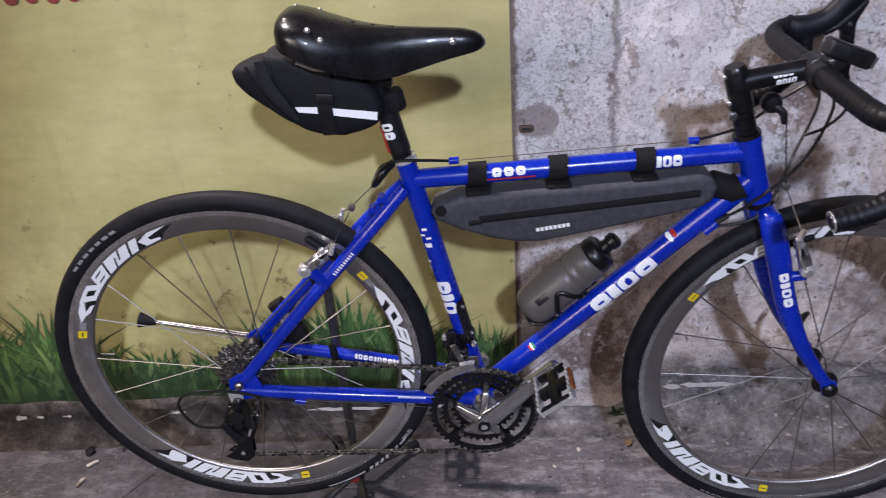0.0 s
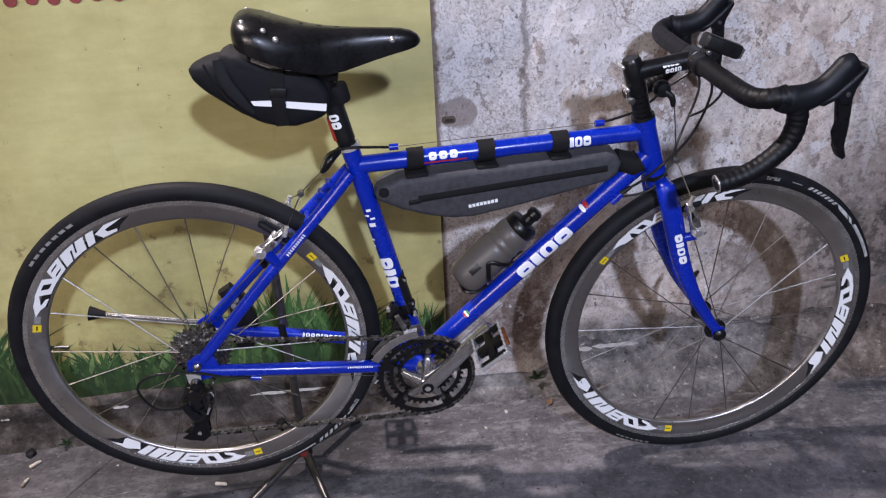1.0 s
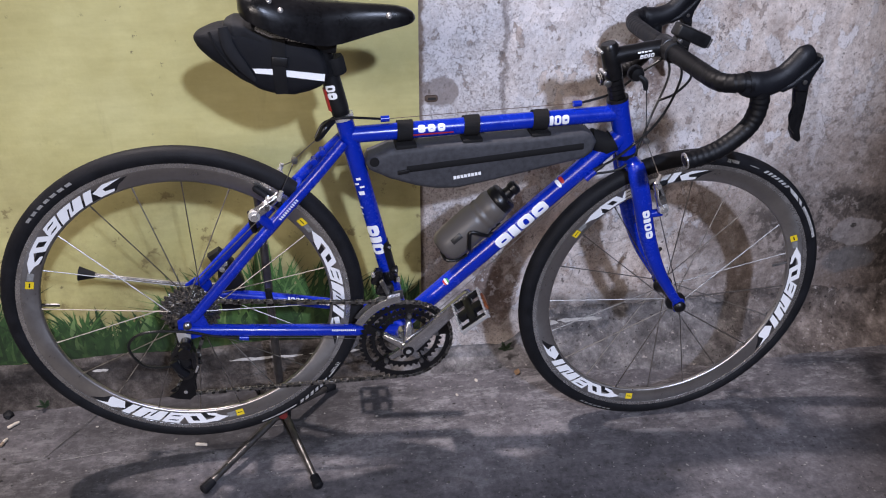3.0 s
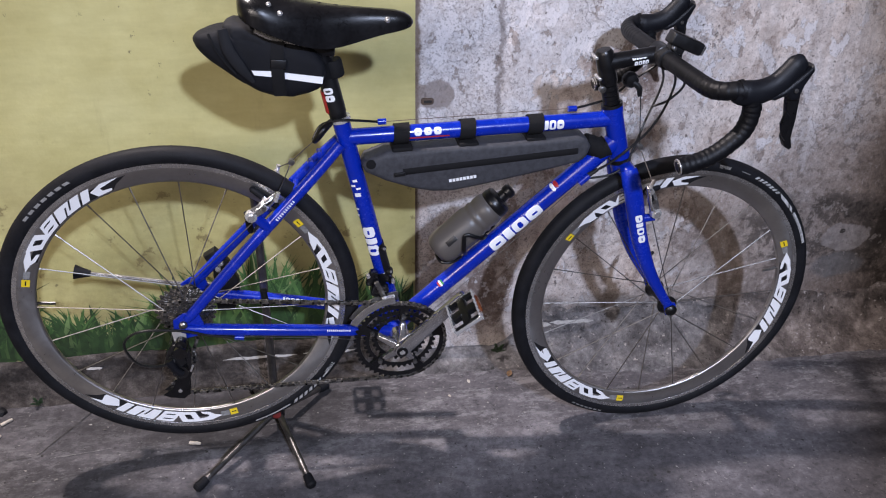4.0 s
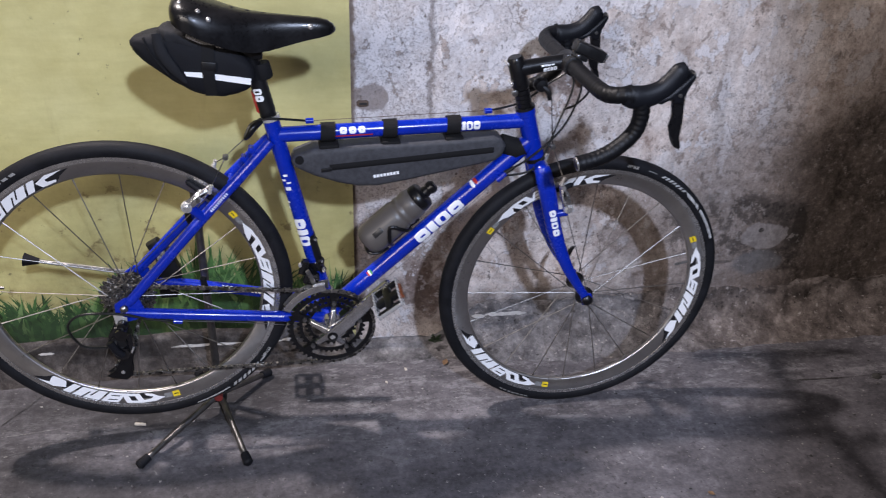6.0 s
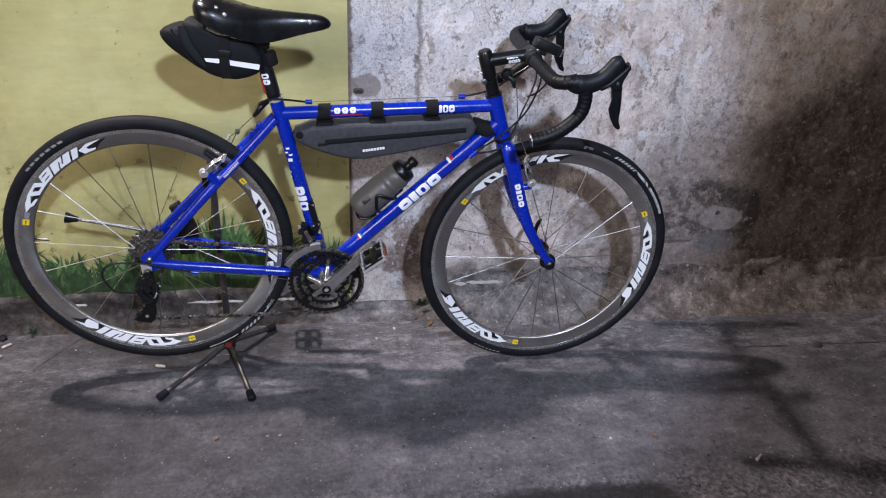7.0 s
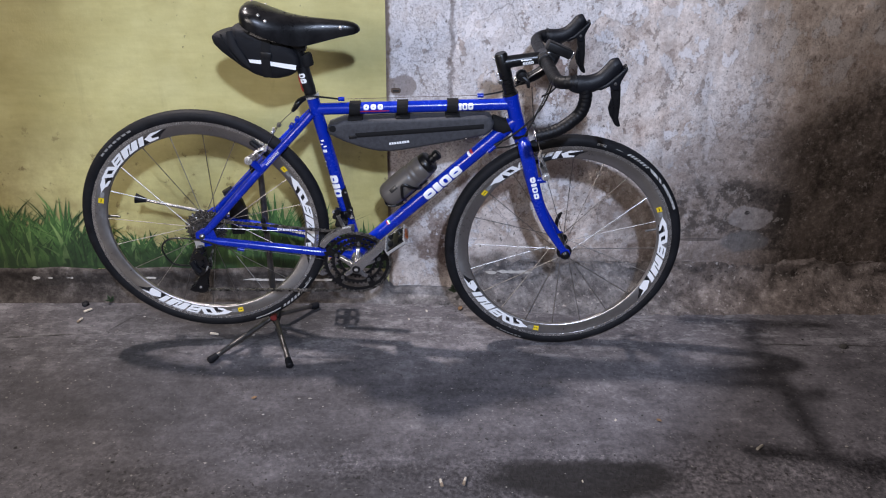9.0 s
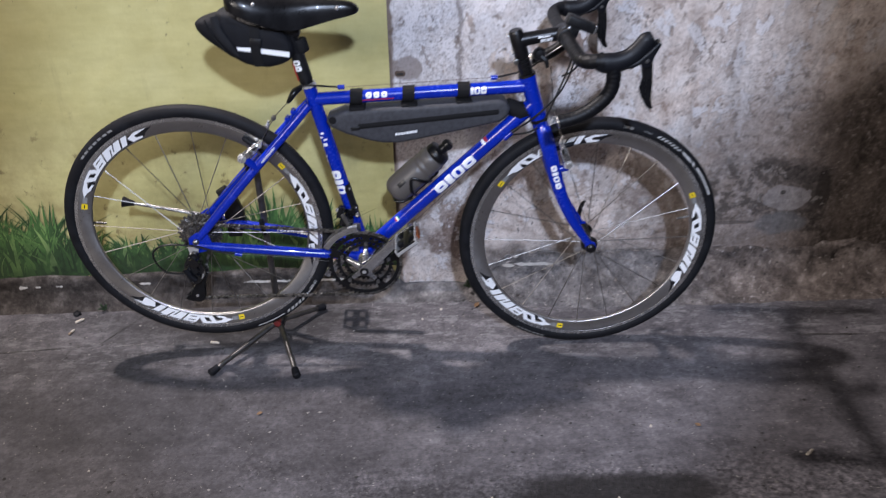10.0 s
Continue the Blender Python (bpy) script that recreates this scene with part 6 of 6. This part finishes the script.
cage = top("bottle_cage", "black plastic bottle cage bolted to the down tube", "bottle cage", at=(0.55, 0, 0.43))
for s in (-1, 1):
    bm = sweep([along @ Vector(p) for p in sample([(s * 0.012, 0.098, -0.0395), (s * 0.030, 0.094, -0.028), (s * 0.0400, 0.088, -0.010), (s * 0.0405, 0.082, 0.004), (s * 0.0400, 0.074, 0.009), (s * 0.0402, 0.066, 0.002), (s * 0.0370, 0.050, -0.018), (s * 0.014, 0.042, -0.0395)], 7)], 0.0042, 10, flat=0.8)
    piece("cage_arm", bm, BLACK, cage)
    bm = sweep([along @ Vector(p) for p in sample([(s * 0.012, 0.030, -0.0395), (s * 0.024, 0.010, -0.026), (s * 0.020, -0.004, -0.012), (0.0, -0.005, -0.004)], 5)], 0.0036, 8)
    piece("cage_foot", bm, BLACK, cage)
bm = block((0.0016, 0.024, 0.012), along @ Matrix.Translation((0.0330, 0.046, 0.0160)) @ Matrix.Rotation(radians(-26), 4, "Y"), 0.0006)
piece("bottle_label", bm, INK, bottle, "small black printed patch")
piece("cage_plate", block((0.012, 0.110, 0.004), along @ Matrix.Translation((0, 0.070, -0.0385)), 0.0015), BLACK, cage)

light = top("bar_light", "small black bicycle light on the handlebar", "bike light", at=(0.945, -0.026, 0.905))
piece("light_body", block((0.070, 0.028, 0.024), pose(0.953, -0.026, 0.922, 0, 22, 0), 0.005, segs=3), PLASTIC, light)
piece("light_lens", block((0.006, 0.022, 0.018), pose(0.987, -0.026, 0.9082, 0, 22, 0), 0.002), ALLOY, light, "clear lens")
piece("light_clamp", lathe([(0.0165, -0.038), (0.0195, -0.037), (0.0195, -0.015), (0.0165, -0.014)], 20, centre=(0.922, 0, 0.893)), PLASTIC, light)
piece("light_bolt", lathe([(0.002, -0.045), (0.0040, -0.044), (0.0040, -0.038)], 10, centre=(0.926, 0, 0.916)), DULL, light)
piece("light_foot", block((0.030, 0.020, 0.014), pose(0.936, -0.026, 0.912, 0, 22, 0), 0.003), PLASTIC, light)

bell = top("bicycle_bell", "small black bell clamped under the stem", "bell", at=(0.872, 0, 0.846))
piece("bell_dome", lathe([(0.004, -0.016), (0.012, -0.014), (0.015, -0.006), (0.015, 0.004), (0.010, 0.006)], 20, centre=(0.866, -0.006, 0.848)), BLACK, bell)
piece("bell_lever", sweep(sample([(0.868, -0.018, 0.846), (0.880, -0.022, 0.836), (0.884, -0.022, 0.820)], 4), [0.005, 0.006, 0.004], 8), PLASTIC, bell)

# ---- the work stand under the rear stays ----
stand = top("bicycle_stand", "dark metal folding rear stand with four splayed legs", "bike stand", at=(0.147, 0.075, 0))
piece("post", sweep([(0.147, 0.078, 0.055), (0.147, 0.078, 0.60)], [0.0090, 0.0090], 14), STANDMETAL, stand, "dark steel upright")
piece("collar", lathe([(0.006, -0.008), (0.010, -0.007), (0.010, 0.007), (0.006, 0.008)], 18, centre=(0.150, 0.032, 0.060)), JOINTRED, stand, "red joint")
hubm = block((0.034, 0.050, 0.026), pose(0.150, 0.060, 0.050), 0.006)
piece("leg_hub", hubm, BLACK, stand)
for fx, fy in ((-0.016, -0.120), (0.220, -0.146), (0.264, 0.165), (0.086, 0.185)):
    piece("leg", sweep([(0.150, 0.055, 0.050), (fx, fy, 0.0125)], [0.0078, 0.0070], 12), STANDMETAL, stand)
    d = (Vector((fx, fy, 0.0125)) - Vector((0.150, 0.055, 0.050))).normalized()
    e = Vector((fx, fy, 0.0125))
    piece("leg_cap", sweep([e - d * 0.022, e + d * 0.004, e + d * 0.008], [0.0100, 0.0115, 0.0080], 12), RUBBER, stand, "black rubber foot")
for z, x in ((0.372, 0.147), (0.556, 0.132)):
    piece("hook", sweep(sample([(x, 0.078, z - 0.014), (x + 0.002, 0.060, z - 0.018), (x + 0.004, 0.040, z - 0.012), (x + 0.002, 0.034, z + 0.030)], 5), 0.0070, 10), RUBBER, stand, "rubber-coated hook")

# ---- paint on the wall: red blocks of a painted number ----
number = top("painted_number", "red painted number blocks on the yellow wall", "wall lettering", at=(-0.20, wall_y(1.0), 1.0))
for i in range(10):
    x, low = -0.413 + 0.0390 * i, (0.0, 0.0015, -0.001)[i % 3]
    foot = [(x + 0.012 - 0.012 * math.cos(math.pi * k / 8), 0.9955 + low - 0.0105 * math.sin(math.pi * k / 8)) for k in range(9)]
    bm = slab(foot + [(x + 0.024, 1.040), (x + 0.018, 1.045), (x + 0.006, 1.045), (x, 1.040)], -0.0008, 0.0008)
    for v in bm.verts:
        v.co.y += wall_y(v.co.z) - 0.0095
    piece("number_block", bm, REDPAINT, number, smooth=False)


plug = top("wall_plug", "rusty slotted fixing set in the wall", "fixing", at=(0.531, wall_y(0.70), 0.70))
bm = slab([(0.517, 0.696), (0.521, 0.6925), (0.542, 0.6925), (0.546, 0.696), (0.546, 0.704), (0.542, 0.7075), (0.521, 0.7075), (0.517, 0.704)], wall_y(0.70) - 0.003, wall_y(0.70) + 0.02, 0.001)
piece("plug_body", bm, RUSTY, plug)
piece("plug_slot", slab([(0.523, 0.697), (0.541, 0.697), (0.541, 0.703), (0.523, 0.703)], wall_y(0.70) - 0.0036, wall_y(0.70) + 0.01), DARKBIT, plug)

# ---- paint left on the skirting, cracks in the pavement ----
def ragged(name, a, b, wide, material, label, lift, on_floor, wander=1.0):
    """A thin ragged streak from a to b."""
    bm = bmesh.new()
    n, rows = 22, []
    a, b = Vector(a), Vector(b)
    side = Vector((b - a).cross(Vector((0, 0, 1)) if on_floor else Vector((0, -0.9, 0.35)))).normalized()
    for k in range(n + 1):
        t = k / n
        p = a.lerp(b, t) + side * wide * wander * min(1.6, 9 * (b - a).length) * noise.noise(Vector((a.x * 9 + t * 6, a.y * 7, 3)))
        w = wide * max(0.08, 0.85 + 1.3 * wander * noise.noise(Vector((t * min(9.0, 70 * (b - a).length), a.x * 13, 7)))) * min(1.0, 0.15 + 5 * t, 0.15 + 5 * (1 - t))
        rows.append([bm.verts.new(p + side * w + Vector((0, 0, lift))), bm.verts.new(p - side * w + Vector((0, 0, lift)))])
    for p, q in zip(rows, rows[1:]):
        bm.faces.new((p[0], q[0], q[1], p[1]))
    return tagged(part(name, bm, material), label, "mark", kind="structure")


for x0, x1 in ((0.02, 0.20), (0.215, 0.345)):
    ragged("paint_streak", (x0, 0.2235 - 0.004 * x0, 0.076), (x1, 0.2235 - 0.004 * x1, 0.074), 0.0042, PALEPAINT, "streak of white paint on the cement skirting", 0, False, 0.4)
for x0, x1, z in ((0.825, 0.865, 0.100), (0.862, 0.985, 0.102)):
    ragged("paint_streak", (x0, wall_y(z) - 0.022, z), (x1, wall_y(z) - 0.022, z - 0.004), 0.0062, PALEPAINT, "streak of white paint low on the bare wall", 0, False, 0.3)
for x0, x1, w in ((-0.664, -0.638, 0.0042), (-0.614, -0.598, 0.0036), (-0.552, -0.532, 0.0040), (-0.30, -0.262, 0.0036)):
    ragged("paint_streak", (x0, 0.2225, 0.084), (x1, 0.2225, 0.083), w, PALEPAINT, "scrap of white paint on the cement skirting", 0, False)
ragged("pavement_crack", (-0.380, 0.030, 0.0012), (-0.275, 0.185, 0.0012), 0.0012, DARKBIT, "dark crack across the pavement", 0, True)
ragged("pavement_crack", (-0.900, -0.005, 0.0012), (-0.380, 0.030, 0.0012), 0.0010, DARKBIT, "dark crack across the pavement", 0, True)
ragged("pavement_crack", (1.62, -0.038, 0.0012), (2.30, -0.062, 0.0012), 0.0012, DARKBIT, "dark crack along the pavement", 0, True)
for q in (((0.40, 0.005), (0.56, 0.020)), ((0.47, 0.030), (0.55, 0.048)), ((-0.35, 0.020), (-0.20, 0.035)), ((0.08, 0.055), (0.15, 0.060))):
    ragged("scratch", (*q[0], 0.0014), (*q[1], 0.0014), 0.0007, SCRATCH, "pale scratch on the pavement", 0, True)

# ---- litter and grit ----
def butt(x, y, turn, length=0.027, dirty=False):
    """A trodden cigarette end: a stub of paper and its filter."""
    h = length / 2
    ob = part("cigarette_butt", sweep([(-0.2 * h, 0, 0.0040), (0.3 * h, 0.0004, 0.0042), (0.8 * h, -0.0003, 0.0038), (h, 0.0002, 0.0036)], [0.0038, 0.0042, 0.0036, 0.0030], 10, flat=0.85), BUTT)
    part("filter", sweep([(-h, 0, 0.0040), (-0.9 * h, 0, 0.0041), (-0.18 * h, 0, 0.0041)], [0.0034, 0.0041, 0.0040], 10), DIRTYBUTT if dirty else BUTT, ob, "brown soaked filter" if dirty else "pale filter")
    ob.matrix_world = pose(x, y, 0, 0, 0, turn)
    return tagged(ob, "cigarette end with a brown soaked filter" if dirty else "pale crushed cigarette end on the pavement", "cigarette butt", "cigarette ends on the pavement")


for x, y, turn, dirty in ((-0.038, 0.020, -12, False), (1.498, -0.489, 35, False), (-0.475, 0.150, 40, False), (0.713, -0.595, 75, True), (0.655, -0.600, 100, True), (-0.480, 0.095, 70, True)):
    butt(x, y, turn, 0.024 if dirty else 0.026, dirty)


def pebble(x, y, r, flat, material, label, name, rng):
    bm = bmesh.new()
    bmesh.ops.create_icosphere(bm, subdivisions=1, radius=1)
    for v in bm.verts:
        v.co *= 0.75 + 0.5 * rng.random()
    bm.transform(Matrix.Translation((x, y, r * flat * 0.5)) @ Matrix.Rotation(rng.random() * 6, 4, "Z") @ Matrix.Diagonal((r, r * rng.uniform(0.5, 1.0), r * flat, 1)))
    return tagged(part(name, bm, material, smooth=False), label, "debris", "bits on the pavement")


rng = random.Random(11)
pebble(-0.496, 0.188, 0.014, 0.6, RUBBER, "black lump of dirt beside the skirting", "dirt_lump", rng)
pebble(1.94, -0.055, 0.016, 0.5, DARKBIT, "black lump of dirt on the pavement", "dirt_lump", rng)
pebble(1.007, -0.598, 0.004, 0.6, BUTT, "small white chip on the pavement", "chip", rng)
pebble(1.03, 0.14, 0.006, 0.6, DARKBIT, "dark crumb on the pavement", "crumb", rng)


pebble(0.630, 0.146, 0.0075, 0.35, CHIP, "pale stone chip on the pavement", "chip", rng)
pebble(0.571, 0.099, 0.0050, 0.4, CHIP, "pale stone chip on the pavement", "chip", rng)
pebble(0.703, 0.188, 0.0060, 0.6, DARKBIT, "dark crumb on the pavement", "crumb", rng)
pebble(1.140, -0.379, 0.0055, 0.3, CHIP, "pale stone chip on the pavement", "chip", rng)


def dry_leaf(x, y, turn, size=0.016):
    """A curled brown leaf."""
    bm, rows = bmesh.new(), []
    for k in range(7):
        t = k / 6
        w = size * 0.34 * math.sin(math.pi * min(0.97, t + 0.03)) ** 0.8
        rows.append([bm.verts.new((size * (t - 0.5), v * w, 0.0012 + 0.28 * abs(v) * w + 0.16 * size * t * t)) for v in (-1, 0, 1)])
    for a, b in zip(rows, rows[1:]):
        for k in range(2):
            bm.faces.new((a[k], b[k], b[k + 1], a[k + 1]))
    got = bmesh.ops.extrude_face_region(bm, geom=bm.faces[:])
    bmesh.ops.translate(bm, verts=[v for v in got["geom"] if isinstance(v, bmesh.types.BMVert)], vec=(0, 0, 0.0006))
    ob = part("dry_leaf", bm, LEAF)
    ob.matrix_world = pose(x, y, 0, 0, 0, turn)
    return tagged(ob, "small curled brown dry leaf on the pavement", "leaf", "bits on the pavement")


WEEDLEAF = surface("weed_leaf", (0.022, 0.042, 0.018), 0.55, 0, 0.35, 120)


def weed(x, y, z, leaves, size):
    """A tuft of small pointed leaves."""
    ob = top("weed", "small green weed growing at the wall foot", "plant", "weeds at the wall foot", at=(x, y, z))
    for i in range(leaves):
        turn, reach, rise = math.radians(360 / leaves * i + 12 * math.sin(5 * i)), size * (0.014 + 0.006 * math.sin(3.3 * i)), size * (0.018 + 0.009 * math.cos(2.1 * i))
        out = Vector((math.cos(turn), 0.5 * math.sin(turn) - 0.25, 0))
        foot = Vector((x, y - 0.002, z))
        path = sample([foot, foot + Vector((0, 0, 0.6 * rise)) + out * reach * 0.4, foot + Vector((0, 0, rise)) + out * reach], 4)
        piece("leaf", sweep(path, [0.0010 * size, 0.0014 * size, 0.0036 * size, 0.0040 * size, 0.0005], 6, flat=0.25), WEEDLEAF, ob)


weed(-0.418, 0.205, 0.0, 8, 1.0)
weed(0.722, 0.224, 0.024, 9, 1.15)
LEAF = surface("dry_leaf", (0.16, 0.095, 0.05), 0.8, 0, 0.4, 200)
dry_leaf(0.741, 0.160, 60, 0.022)
dry_leaf(0.139, -0.279, 15, 0.016)
dry_leaf(1.259, -0.383, -50, 0.016)


def grit():
    """Fine grit and flakes strewn over the pavement."""
    r = random.Random(5)
    bm = bmesh.new()
    for i in range(1500):
        x, y = r.uniform(-1.0, 2.7), r.uniform(-1.1, 0.18)
        s = r.uniform(0.0008, 0.0030) * (1.5 if r.random() < 0.08 else 1)
        a = r.random() * 6.28
        vs = []
        for k in range(4):
            t = a + k * 1.57 + r.uniform(-0.4, 0.4)
            vs.append(bm.verts.new((x + s * math.cos(t), y + s * math.sin(t) * 0.7, 0.0003)))
        peak = bm.verts.new((x, y, s * 0.55 + 0.0003))
        for k in range(4):
            bm.faces.new((vs[k], vs[(k + 1) % 4], peak))
    for i in range(420):
        x, y = r.uniform(-0.9, 2.5), r.uniform(-1.0, 0.16)
        s, a = r.uniform(0.0025, 0.0062), r.random() * 6.28
        ring = [bm.verts.new((x + s * k * math.cos(a + q), y + 0.75 * s * k * math.sin(a + q), 0.0004 + 0.0007 * r.random())) for q, k in ((q * 1.05 + r.uniform(-0.3, 0.3), r.uniform(0.45, 1.1)) for q in range(6))]
        peak = bm.verts.new((x, y, 0.0012 + 0.10 * s))
        for k in range(6):
            bm.faces.new((ring[k], ring[(k + 1) % 6], peak))
    return tagged(part("grit", bm, GRIT, smooth=False), "pale and dark grit strewn on the pavement", "grit", kind="stuff")


GRIT, _nt, _bs, _co = blank("mixed_grit")
_g = _nt.nodes.new("ShaderNodeNewGeometry").outputs["Random Per Island"]
_nt.links.new(ramp_node(_nt, _g, [(0.0, (0.015, 0.014, 0.013)), (0.45, (0.032, 0.030, 0.028)), (0.62, (0.09, 0.085, 0.08)), (0.80, (0.17, 0.16, 0.15)), (1.0, (0.30, 0.28, 0.26))]), _bs.inputs["Base Color"])
_bs.inputs["Roughness"].default_value = 0.9
grit()
